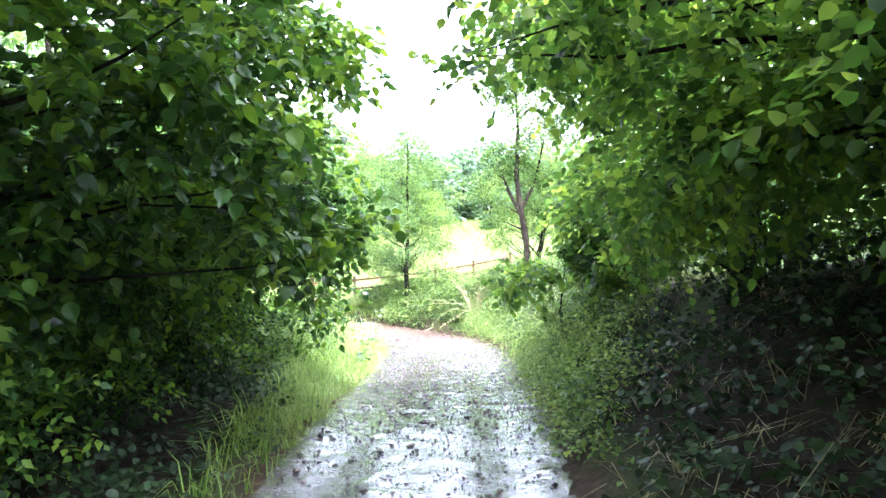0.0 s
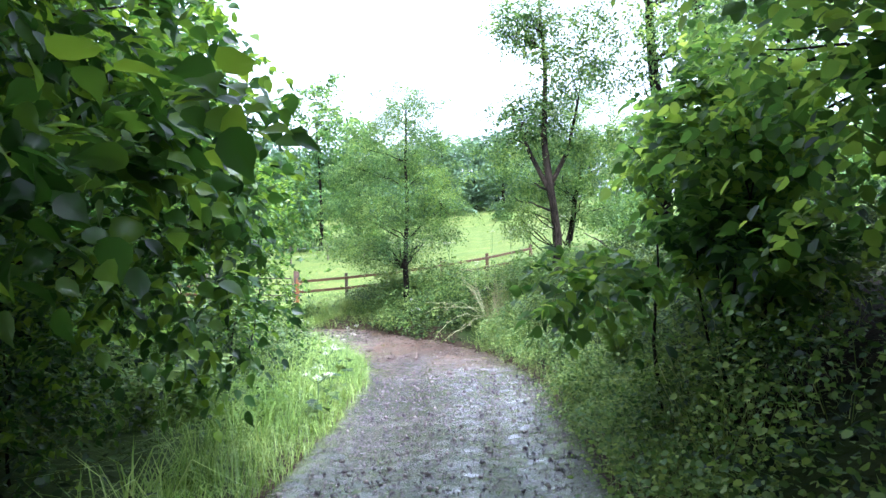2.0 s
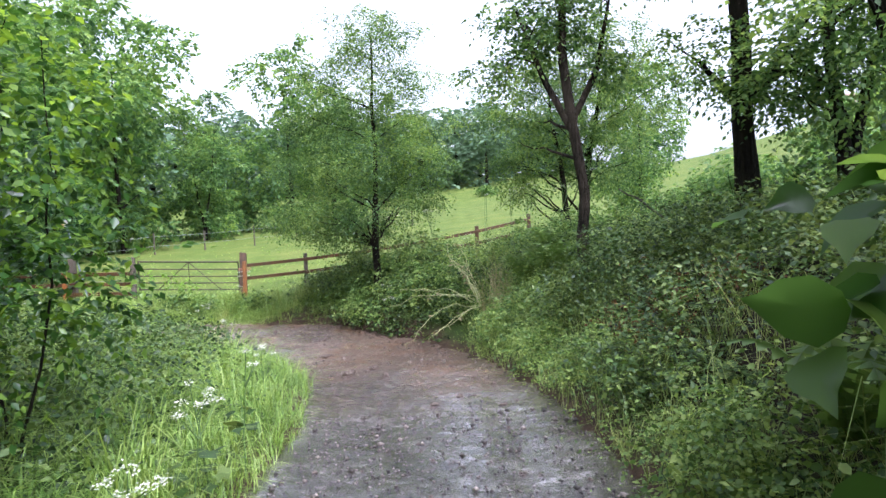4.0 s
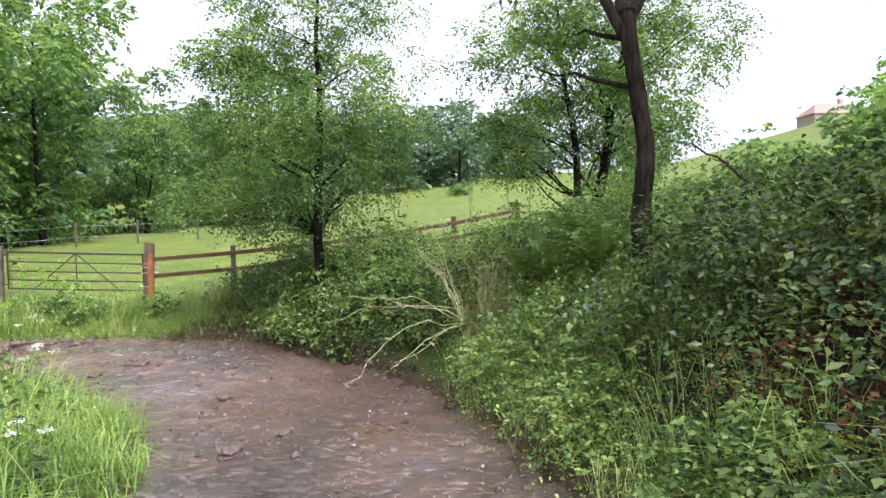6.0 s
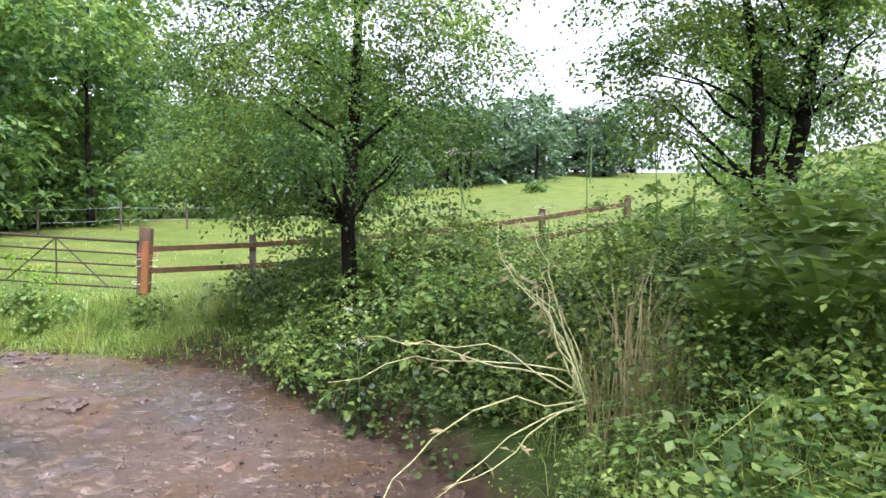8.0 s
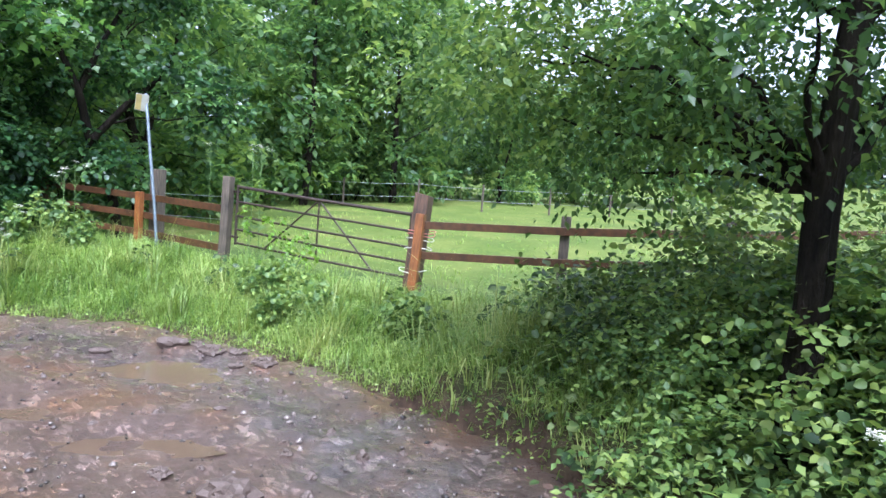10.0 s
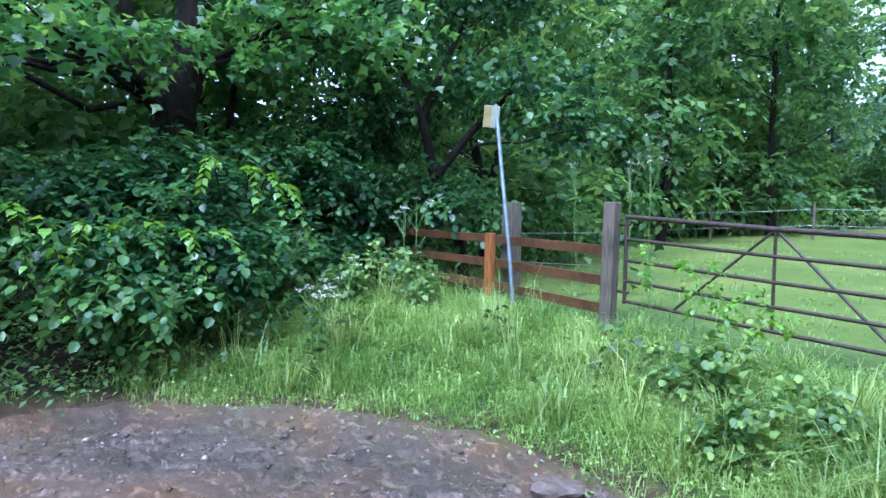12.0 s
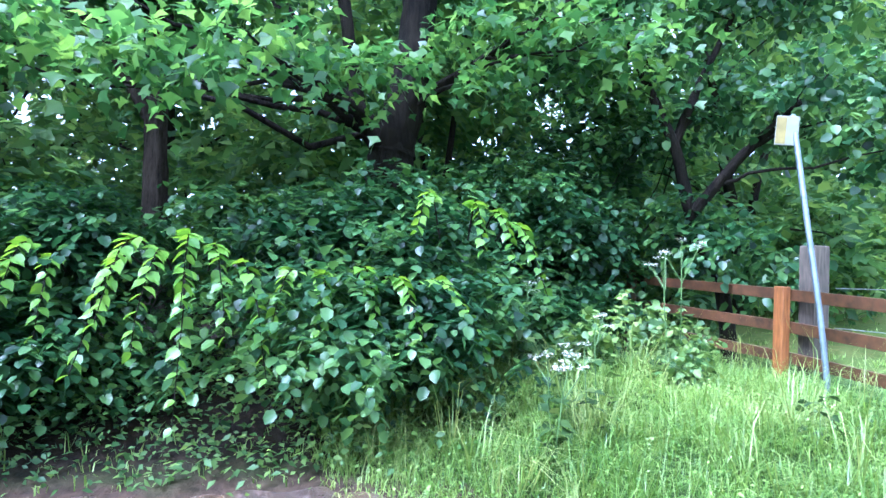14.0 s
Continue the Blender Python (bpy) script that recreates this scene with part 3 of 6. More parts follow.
for nm, arr in (("bare", bare), ("meadow", meadow), ("shade_litter", shade_litter)):
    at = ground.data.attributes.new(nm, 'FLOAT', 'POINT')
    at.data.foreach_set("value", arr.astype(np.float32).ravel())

# the track: its own sheet of wet mud in the hollow of the ground
PUDDLES = [(-7.35, 26.5, 0.80, 0.42, 0.45), (-8.05, 25.75, 0.26, 0.14, 0.2), (-7.3, 24.95, 0.52, 0.24, 0.5), (-5.9, 25.3, 0.62, 0.26, 0.6), (-10.9, 23.2, 0.5, 0.2, 1.2)]


def track_surface(x, y):
    z = track_z(x, y)
    d = seg_dist(x, y, MUD)
    z = z + (0.003 + 0.014 * step(y, 15, 20)) * wave(x, y, 0.55, 21) + (0.006 + 0.02 * step(y, 15, 20)) * wave(x, y, 1.7, 22)
    for rx in (-0.72, 0.78):
        z -= 0.05 * np.exp(-((x - rx) / 0.28) ** 2) * (1 - step(y, 17, 20))
    for px, py, a, b, r in PUDDLES:
        u = (x - px) * np.cos(r) + (y - py) * np.sin(r)
        w = -(x - px) * np.sin(r) + (y - py) * np.cos(r)
        q = (u / a) ** 2 + (w / b) ** 2
        z = z - 0.07 * np.exp(-q * 0.8)
    z = z + 0.03 * step(d, -0.5, 0.1)
    return z - 0.25 * step(d, 0.02, 0.4)


tx, ty = np.arange(-14.1, 2.4, 0.09), np.arange(-13.5, 28.3, 0.09)
TX, TY = np.meshgrid(tx, ty, indexing='ij')
TD = seg_dist(TX, TY, MUD)
TZ = track_surface(TX, TY) + 0.0075 * np.random.default_rng(5).normal(0, 1, TX.shape)
keep = TD < 0.38
idx = -np.ones(TX.shape, int); idx[keep] = np.arange(keep.sum())
q = np.stack([idx[:-1, :-1], idx[1:, :-1], idx[1:, 1:], idx[:-1, 1:]], -1).reshape(-1, 4)
q = q[(q >= 0).all(1)]
track = mesh_ob("dirt_track", np.stack([TX, TY, TZ], -1)[keep], q, M_MUD, None, "", True)
tagged(track, "wet reddish mud and gravel track with ruts", "track", "", "structure")
grav = (1 - step(TY + 0.8 * wave(TX, TY, 2.5, 9), 15.5, 21)) + np.exp(-((TD + 0.9 + 0.4 * wave(TX, TY, 1.3, 10)) / 0.5) ** 2) * step(TY, 20, 25) * step(-TX, 1.5, 4.0) * 0.55
at = track.data.attributes.new("gravel", 'FLOAT', 'POINT')
at.data.foreach_set("value", np.clip(grav, 0, 1)[keep].astype(np.float32))
for px, py, a, b, r in PUDDLES:
    bm = bmesh.new()
    bmesh.ops.create_circle(bm, cap_ends=True, segments=40, radius=1.0)
    for v in bm.verts:
        k = 1.12 + 0.12 * math.sin(3 * math.atan2(v.co.y, v.co.x) + px)
        u, w = v.co.x * a * k, v.co.y * b * k
        v.co = (u * math.cos(r) - w * math.sin(r), u * math.sin(r) + w * math.cos(r), 0)
    me = bpy.data.meshes.new("puddle"); bm.to_mesh(me); bm.free(); me.materials.append(M_WATER)
    pd = new("puddle", me)
    pd.location = (px, py, float(track_z(np.array([px]), np.array([py]))[0]) - 0.048)
    tagged(pd, "shallow brown puddle lying in the muddy track", "puddle", "puddles on the track", "structure")


# ---- fence and gate ----
def timber(name, a, b, w, h, material, parent, label="", lean=0.0):
    """A sawn bar from a to b, w thick and h high."""
    a, b = Vector(a), Vector(b)
    bm = bmesh.new()
    ln = (b - a).length
    box(bm, 0, ln, -w / 2, w / 2, -h / 2, h / 2, min(w, h) * 0.08)
    d = (b - a).normalized()
    side = Vector((-d.y, d.x, 0)).normalized() if abs(d.z) < 0.95 else Vector((0, 1, 0))
    up = d.cross(side)
    m = Matrix((d, side, up)).transposed()
    ob = part(name, bm, material, parent, label)
    ob.matrix_local = Matrix.Translation(a - (parent.location if parent else Vector())) @ m.to_4x4()
    return ob


def post(name, at, height, w, d, material, parent, yaw=0.0, lean=(0, 0), label="", chamfer=0.0):
    bm = bmesh.new()
    vs = box(bm, -w / 2, w / 2, -d / 2, d / 2, -0.4, height, 0.008)
    for v in bm.verts:
        if v.co.z > height - 0.05:
            v.co.z += chamfer * v.co.x / w
    ob = part(name, bm, material, parent, label)
    m = Matrix.Translation(Vector(at) - (parent.location if parent else Vector())) @ Matrix.Rotation(radians(yaw), 4, 'Z')
    ob.matrix_local = m @ Matrix(((1, 0, lean[0], 0), (0, 1, lean[1], 0), (0, 0, 1, 0), (0, 0, 0, 1)))
    return ob


P_L, P_R = Vector((-9.77, 29.42, -0.10)), Vector((-6.43, 29.68, -0.02))
fence_l = thing("timber_fence", "short stained timber rail fence beside the field gate", "fence", "", P_L)
post("gate_post", P_L, 1.28, 0.135, 0.14, M_GREYWOOD, fence_l, 12, (0.03, 0.0), "grey weathered square gate post")
post("post", (-11.95, 29.46, -0.08), 0.88, 0.12, 0.10, M_STAIN, fence_l, 5, (0, 0), "orange-brown stained post")
post("strainer_post", (-11.83, 29.73, -0.15), 1.36, 0.19, 0.19, M_GREYWOOD, fence_l, 5, (-0.02, 0), "dark grey weathered post")
post("post", (-14.2, 29.1, 0.0), 0.9, 0.11, 0.09, M_RAIL, fence_l, 5)
for h in (0.72, 0.40, 0.10):
    timber("rail", (-9.83, 29.45, h - 0.05), (-11.95, 29.55, h), 0.045, 0.11, M_RAIL, fence_l)
    timber("rail", (-11.95, 29.55, h), (-14.2, 29.18, h + 0.06), 0.045, 0.11, M_RAIL, fence_l)

gate = thing("field_gate", "rusty five-bar steel field gate, closed between two timber posts", "gate", "", P_L)
ga, gb = Vector((-9.62, 29.50, 0)), Vector((-6.60, 29.80, 0))


def gp(s, h):
    p = ga.lerp(gb, s)
    return np.array([p.x - gate.location.x, p.y - gate.location.y, h - gate.location.z - 0.17 * s])


for h in (1.03, 0.80, 0.58, 0.37, 0.16):
    tubes("bar", [([gp(0, h), gp(0.5, h - 0.008), gp(1, h)], 0.027 if h > 1 else 0.019)], M_RUST, gate)
for s in (0.0, 1.0):
    tubes("end_upright", [([gp(s, 0.13), gp(s, 1.06)], 0.021)], M_RUST, gate)
tubes("upright", [([gp(0.5, 0.14), gp(0.5, 1.03)], 0.014)], M_RUST, gate)
tubes("brace", [([gp(0.5, 1.02), gp(0.82, 0.14)], 0.014)], M_RUST, gate)
tubes("brace", [([gp(0.5, 1.02), gp(0.18, 0.14)], 0.014)], M_RUST, gate)
for h in (0.25, 0.95):
    tubes("hinge", [([gp(-0.045, h), gp(0.015, h)], 0.018)], M_RUST, gate)

fence_r = thing("timber_fence", "stained timber post and rail fence along the pasture", "fence", "", P_R)
post("gate_post", P_R, 1.14, 0.20, 0.20, M_OLDPOST, fence_r, 10, (0.07, 0.20), "leaning weathered gate post with dark top", -0.03)
post("post", P_R + Vector((0.09, -0.14, 0)), 0.90, 0.12, 0.09, M_STAIN, fence_r, 10, (0.06, 0.14), "orange-brown stained post")
FDIR = Vector((math.cos(radians(17)), math.sin(radians(17)), 0))
prev = P_R + Vector((0.10, 0.02, 0))
for k in range(1, 6):
    p = P_R + FDIR * 1.95 * k
    p.z = 0.015 * (1.95 * k) + 0.0085 * (1.95 * k) ** 2
    post("post", p, 0.95, 0.12, 0.10, M_GREYWOOD if k < 3 else M_RAIL, fence_r, 15)
    for h in (0.76, 0.36):
        timber("rail", prev + Vector((0.02, -0.07, h)), p + Vector((0.02, -0.07, h)), 0.045, 0.10, M_RAIL, fence_r)
    prev = p

pole_at = Vector((-11.03, 29.22, -0.30))
sign = thing("sign_post", "leaning grey steel pole with a small faded notice board", "sign", "", pole_at)
tubes("pole", [([(0, 0, -0.3), (-0.22, 0.02, 0.9), (-0.45, 0.06, 1.8), (-0.68, 0.10, 2.74)], 0.026)], M_GALV, sign, "", 10)
bm = bmesh.new(); box(bm, -0.10, 0.10, -0.008, 0.008, -0.14, 0.14, 0.004)
board = part("board", bm, M_SIGNW, sign, "small faded white notice board")
board.matrix_local = pose(-0.66, 0.02, 2.58, 0, 4, 62)
bm = bmesh.new(); box(bm, -0.095, -0.01, -0.012, -0.0085, -0.125, 0.125)
part("panel", bm, M_SIGNY, board, "faded yellow panel")


# ---- trees by the junction ----
def at_ground(x, y, dz=0.0):
    return (x, y, gz(x, y) + dz)


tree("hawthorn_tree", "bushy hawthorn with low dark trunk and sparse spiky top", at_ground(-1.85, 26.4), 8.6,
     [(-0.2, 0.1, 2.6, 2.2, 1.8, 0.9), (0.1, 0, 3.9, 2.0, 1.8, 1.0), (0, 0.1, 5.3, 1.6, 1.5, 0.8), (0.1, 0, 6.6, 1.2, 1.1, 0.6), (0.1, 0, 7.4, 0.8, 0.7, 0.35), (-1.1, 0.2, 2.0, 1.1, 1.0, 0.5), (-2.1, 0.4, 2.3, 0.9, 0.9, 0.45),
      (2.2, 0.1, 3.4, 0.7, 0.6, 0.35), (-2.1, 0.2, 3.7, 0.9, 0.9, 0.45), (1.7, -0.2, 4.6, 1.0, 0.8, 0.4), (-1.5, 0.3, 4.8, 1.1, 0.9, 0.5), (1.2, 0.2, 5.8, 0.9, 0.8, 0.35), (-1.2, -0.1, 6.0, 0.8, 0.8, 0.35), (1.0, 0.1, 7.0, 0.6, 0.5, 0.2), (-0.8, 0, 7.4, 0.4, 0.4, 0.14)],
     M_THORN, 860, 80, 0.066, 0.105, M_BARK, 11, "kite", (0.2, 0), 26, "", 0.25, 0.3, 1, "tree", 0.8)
tree("hawthorn_tree", "rounded hawthorn behind the overgrown bank", at_ground(3.3, 26.2), 7.0,
     [(-0.6, 0, 4.4, 1.9, 1.7, 1.3), (0.5, 0.2, 5.8, 1.8, 1.6, 1.2), (0.8, 0, 3.4, 1.5, 1.4, 1.1), (-1.2, 0, 3.0, 1.0, 1.0, 0.9), (1.9, 0, 4.8, 1.2, 1.2, 1.0)],
     M_THORN, 640, 80, 0.070, 0.15, M_BARK, 13, "kite", (0.2, 0), 36, "", 0.24, 0.35, 2, "tree", 0.75)
tree("dark_trunk_tree", "tall dark-trunked tree with bare lower branches", at_ground(4.65, 19.2), 11.0,
     [(1.2, 0.5, 6.2, 1.8, 1.6, 1.3), (-0.6, 0, 7.8, 1.7, 1.6, 1.2), (0.6, 0.3, 9.6, 2.0, 1.8, 1.4), (2.0, -0.4, 4.2, 1.4, 1.0, 0.8), (-1.6, 0.3, 5.8, 0.9, 0.9, 0.5), (-0.7, 0.1, 3.0, 0.7, 0.7, 0.6), (0.6, 0, 2.2, 0.9, 0.8, 0.6), (-0.9, 0.2, 4.4, 0.9, 0.8, 0.5)],
     M_THORN, 700, 34, 0.085, 0.175, M_BARK, 14, "kite", (-0.3, 0), 44, "", 0.26, 0.25, 1, "tree", 0.9)
tree("hedgerow_tree", "slender light-leaved tree at the top of the bank", at_ground(5.5, 18.2), 8.0,
     [(-0.6, 0.2, 2.2, 1.3, 1.2, 0.8), (0.5, 0, 3.6, 1.5, 1.4, 0.9), (-0.8, 0, 4.9, 1.4, 1.3, 0.8), (0.4, 0.3, 6.3, 1.5, 1.4, 0.8), (-0.4, 0, 7.5, 1.0, 1.0, 0.5)], M_THORN, 430, 34, 0.10, 0.11, M_BARK, 16, "kite", (0.3, 0), 30, "", 0.28, 0.2, 2)
tree("hedgerow_tree", "scrubby hedgerow tree at the top of the bank", at_ground(5.2, 16.2), 6.0,
     [(0, 0, 2.4, 2.0, 2.0, 1.4), (0.4, 0, 4.2, 1.8, 1.8, 1.3)], M_THORN, 420, 36, 0.09, 0.14, M_BARK, 15, "kite", (0, 0), 26, "", 0.26, 0.25, 2)

# ---- trees and hedge over the lane ----
LANE = "trees over the lane"


def lane_tree(name, label, x, y, height, lobes, clumps, per, size, kind, seed, r=0.14, limbs=34, forks=2, spread=0.25, material=None, shell=0.1):
    """A tree whose crown lobes are given in place, not from its foot."""
    bx, by, bz = at_ground(x, y)
    lob = [(a - x, b - y, c - bz, i, j, k) for a, b, c, i, j, k in lobes]
    return tree(name, label, (bx, by, bz), height, lob, material or M_LANE_SHADE, clumps, per, size, r, M_BARK, seed, kind, (0.2, 0), limbs, LANE, spread, shell, forks)


lane_tree("sycamore_tree", "broad-leaved tree hanging low over the lane", -4.2, 3.6, 6.0,
          [(-3.1, 1.8, 3.1, 1.4, 1.9, 1.6), (-3.0, 4.6, 3.2, 1.4, 1.9, 1.6), (-1.7, 4.6, 3.7, 1.0, 1.7, 0.9), (-1.4, 5.8, 2.75, 0.7, 1.1, 0.6), (-0.95, 6.9, 2.6, 0.6, 0.7, 0.32), (-1.5, 3.0, 4.7, 1.3, 1.6, 0.7), (-0.75, 6.8, 4.3, 0.5, 0.6, 0.22)],
          640, 26, 0.118, "lime", 21)
lane_tree("sycamore_tree", "broad-leaved tree hanging low over the lane", -4.3, 8.2, 6.0,
          [(-3.2, 7.6, 3.2, 1.3, 1.5, 1.5), (-1.9, 7.9, 3.6, 0.9, 1.2, 0.8), (-3.3, 9.8, 3.0, 1.2, 1.3, 1.3), (-2.2, 6.8, 5.0, 1.5, 2.0, 0.9), (-1.3, 7.9, 4.9, 0.9, 1.3, 0.5), (-1.55, 9.0, 3.2, 0.65, 0.8, 0.5), (-1.45, 9.9, 2.6, 0.42, 0.6, 0.6), (-1.75, 10.4, 1.6, 0.4, 0.6, 0.5), (-1.9, 9.4, 2.3, 0.6, 0.7, 0.5), (-3.2, 11.2, 4.4, 1.5, 1.6, 0.9), (-2.7, 10.0, 3.7, 1.0, 1.2, 0.45), (-2.9, 9.4, 5.4, 1.6, 1.8, 0.6)],
          700, 26, 0.118, "lime", 22)
lane_tree("wych_elm_tree", "leafy elm hanging over the lane", 4.0, 3.2, 6.5,
          [(2.9, 2.2, 3.7, 1.1, 1.9, 1.4), (2.8, 5.2, 3.5, 1.2, 1.9, 1.4), (1.7, 5.4, 4.6, 1.4, 2.0, 0.9), (2.4, 6.8, 2.9, 0.6, 1.0, 0.7), (0.85, 6.4, 4.15, 0.5, 0.6, 0.22)],
          620, 26, 0.105, "broad", 23, forks=3, material=M_ELM)
lane_tree("wych_elm_tree", "leafy elm hanging over the lane", 3.9, 8.2, 6.0,
          [(2.9, 8.2, 3.3, 1.0, 1.7, 1.2), (2.5, 8.0, 4.8, 1.6, 1.9, 1.1), (1.5, 8.2, 5.2, 1.0, 1.4, 0.6), (3.0, 11.0, 3.4, 0.9, 1.2, 1.0)],
          430, 24, 0.105, "broad", 24, forks=3, material=M_ELM)
lane_tree("wych_elm_tree", "leafy elm hanging over the lane", 5.4, 9.8, 7.5,
          [(4.6, 9.6, 6.4, 2.2, 2.6, 1.3), (3.4, 10.6, 5.5, 1.2, 1.7, 0.8), (5.2, 9.0, 4.0, 1.8, 2.2, 1.5)],
          240, 24, 0.16, "kite", 25, forks=2, spread=0.32)
# added crowns, mostly out of view, that block the sky above the lane
for i, (x, y) in enumerate(((-5.4, -1.2), (5.6, -0.6))):
    s = -1 if x < 0 else 1
    lob = [(x - s * 1.5, y + 1.5, 7.3, 3.4, 4.2, 1.3), (x - s * 4.2, y + 5.4, 7.2, 2.6, 3.4, 0.9), (x - s * 3.6, y + 0.5, 8.0, 3.0, 4.2, 1.2), (x, y, 4.6, 1.8, 3.4, 1.9), (x + s, y + 5.5, 6.0, 2.0, 3.2, 2.2), (x - s * 0.6, y - 2.5, 2.6, 1.7, 2.6, 1.5), (x + s * 0.8, y + 4.5, 2.6, 1.4, 3.4, 1.6)]
    ct = lane_tree("tall_lane_tree", "tall tree added over the lane, mostly out of view, to shade it", x, y, 9.5, lob, (1050, 600)[i], 24, 0.27, "kite", 26 + i, 0.24, 14, 2, 0.4, M_LANE_SHADE, 0.05)
    copy_thing(ct, Matrix.Translation(at_ground(x + s * 0.5, y - 8.0)))
shrub("hazel_shrub", "many-stemmed young hazel on the grassy bank", at_ground(-3.0, 13.8),
      [(0, 0, 1.5, 1.1, 1.0, 0.9), (0.1, 0, 2.7, 1.0, 0.9, 0.8), (-0.4, 0.2, 3.6, 0.7, 0.7, 0.6), (-1.2, -0.4, 2.2, 1.0, 1.0, 1.0)], M_LANE_SHADE, 420, 26, 0.085, 31, "kite", 8, None, "", 0.22, 0.3, "shrub", 0.35, 0.65, 0.014)
shrub("elm_shrub", "large-leaved elm branches reaching over the track edge", at_ground(2.35, 10.4),
      [(0.3, 0, 1.5, 0.6, 1.0, 0.5), (-0.9, -0.1, 1.25, 0.6, 0.5, 0.22), (0.3, 0.4, 2.3, 0.8, 1.0, 0.8)], M_ELM, 190, 22, 0.135, 32, "lime", 14)
HD = "hedge bushes along the lane"
hb = shrub("hedge_bush", "dark leafy bush by the lane, some added unseen to block light", at_ground(-3.2, 3.4),
           [(0, 0, 0.9, 1.1, 1.5, 0.9), (-0.3, 0, 1.8, 1.0, 1.4, 0.8)], M_LANE_SHADE, 160, 22, 0.12, 33, "kite", 8, group=HD, shell=0.1)
# the last seven are added out of view to stop light from the sides
for i, (x, y, s) in enumerate(((-3.4, 0.6, 1.1), (-3.6, -2.6, 1.3), (-3.5, 6.4, 1.0), (-4.0, 9.4, 1.0), (-2.95, 8.0, 0.75), (-3.1, 9.3, 0.7), (-3.2, 6.8, 0.9), (-2.9, 5.2, 0.7), (-4.6, 12.0, 1.2), (4.0, 0.4, 1.2), (4.2, -2.8, 1.3), (3.9, 4.6, 1.1), (3.8, 7.4, 1.0), (-5.4, 15.5, 1.3), (-6.0, 4.0, 1.6), (6.2, 3.0, 1.6), (6.4, 8.0, 1.5), (-7.4, 18.0, 1.0), (-2.75, 2.4, 0.7), (-2.7, 4.0, 0.65), (-2.75, 0.9, 0.8), (-5.2, 1.0, 1.6), (-5.4, -3.0, 1.6), (5.4, 0.0, 1.6), (5.6, -4.0, 1.6), (5.3, 5.6, 1.4), (-5.3, 7.0, 1.5), (-5.0, 10.2, 1.3))):
    copy_thing(hb, Matrix.Translation(at_ground(x, y)) @ Matrix.Rotation(i * 1.7, 4, 'Z') @ Matrix.Diagonal((s, s, s, 1)))

# ---- thicket at the end of the track ----
THK = "thicket beside the track"
for n_, (x, y, lob, sd) in enumerate(((-13.0, 22.2, [(0, 0, 0.95, 1.3, 1.9, 0.85), (-0.4, 0.3, 1.6, 1.2, 1.8, 0.45), (0.8, -0.3, 0.6, 0.9, 1.5, 0.6)], 41),
                                    (-13.1, 25.4, [(0, 0, 0.95, 1.2, 1.8, 0.85), (-0.3, -0.2, 1.65, 1.2, 1.7, 0.45), (0.9, 0.2, 0.9, 0.8, 1.4, 0.5), (1.1, 0.0, 0.55, 0.8, 1.6, 0.35), (-0.9, 0.4, 1.95, 0.9, 1.3, 0.55)], 42),
                                    (-14.4, 27.9, [(0, 0, 1.1, 1.3, 1.2, 1.0), (-0.2, 0, 2.0, 1.4, 1.2, 0.7), (1.2, -0.6, 0.7, 0.8, 0.8, 0.5)], 43),
                                    (-13.6, 18.4, [(0, 0, 1.2, 1.4, 2.0, 1.1), (-0.3, 0, 2.2, 1.4, 1.9, 0.8)], 44))):
    shrub("hazel_thicket", "dense dark hazel thicket with drooping branches", at_ground(x, y), lob, M_HAZEL, 440, 28, 0.108, sd, "broad", 14, group=THK, shell=0.15, spread=0.24, flat=0.8)


shrub("hazel_thicket", "tall dark hazel bush above the thicket", at_ground(-15.4, 28.3),
      [(0, 0, 2.4, 1.5, 1.6, 0.8), (0.4, 0.9, 3.4, 1.4, 1.2, 0.7), (-0.3, 0.7, 4.6, 1.3, 1.2, 0.6)], M_HAZEL, 260, 25, 0.125, 45, "broad", 12, group=THK, shell=0.15, spread=0.26, flat=0.8)


def hanging_spray(base, tips, seed):
    """Shoots that arch out of the thicket and hang, with paired young leaves."""
    rng = np.random.default_rng(seed)
    t = thing("hazel_spray", "bright young hazel shoots hanging out of the thicket", "branch", "young hazel shoots", base)
    for tip in tips:
        ln = wander(rng, (0, tip[1] * 0.7, 0), (tip[0] * 0.75, tip[1] * 1.5, tip[2]), 9, 0.06, 0.40)
        mesh_ob("shoot", *tube_data(ln, np.linspace(0.010, 0.003, 9), 5), M_BARK, t, "", True)
        s = np.linspace(0.3, 1, 19)
        pos = np.stack([np.interp(s, np.linspace(0, 1, 9), ln[:, k]) for k in range(3)], 1)
        way = np.gradient(pos, axis=0)
        way /= np.linalg.norm(way, axis=1)[:, None]
        across = np.cross(way, (0.3, 0.1, 1.0))
        across /= np.linalg.norm(across, axis=1)[:, None]
        sign = np.where(np.arange(19) % 2 == 0, 1.0, -1.0)[:, None]
        ax = way * 0.55 + across * sign * 0.8 + rng.normal(0, 0.15, (19, 3)) - np.array([0, 0, 0.25])
        v, f = leaves(rng, pos, rng.uniform(0.09, 0.13, 19) * np.linspace(1.1, 0.8, 19), "lime", None, 0.3, 0.75, 1.1, ax)
        tagged(mesh_ob("shoot_leaves", v, f, M_TIP, t), kind="stuff")
    return t


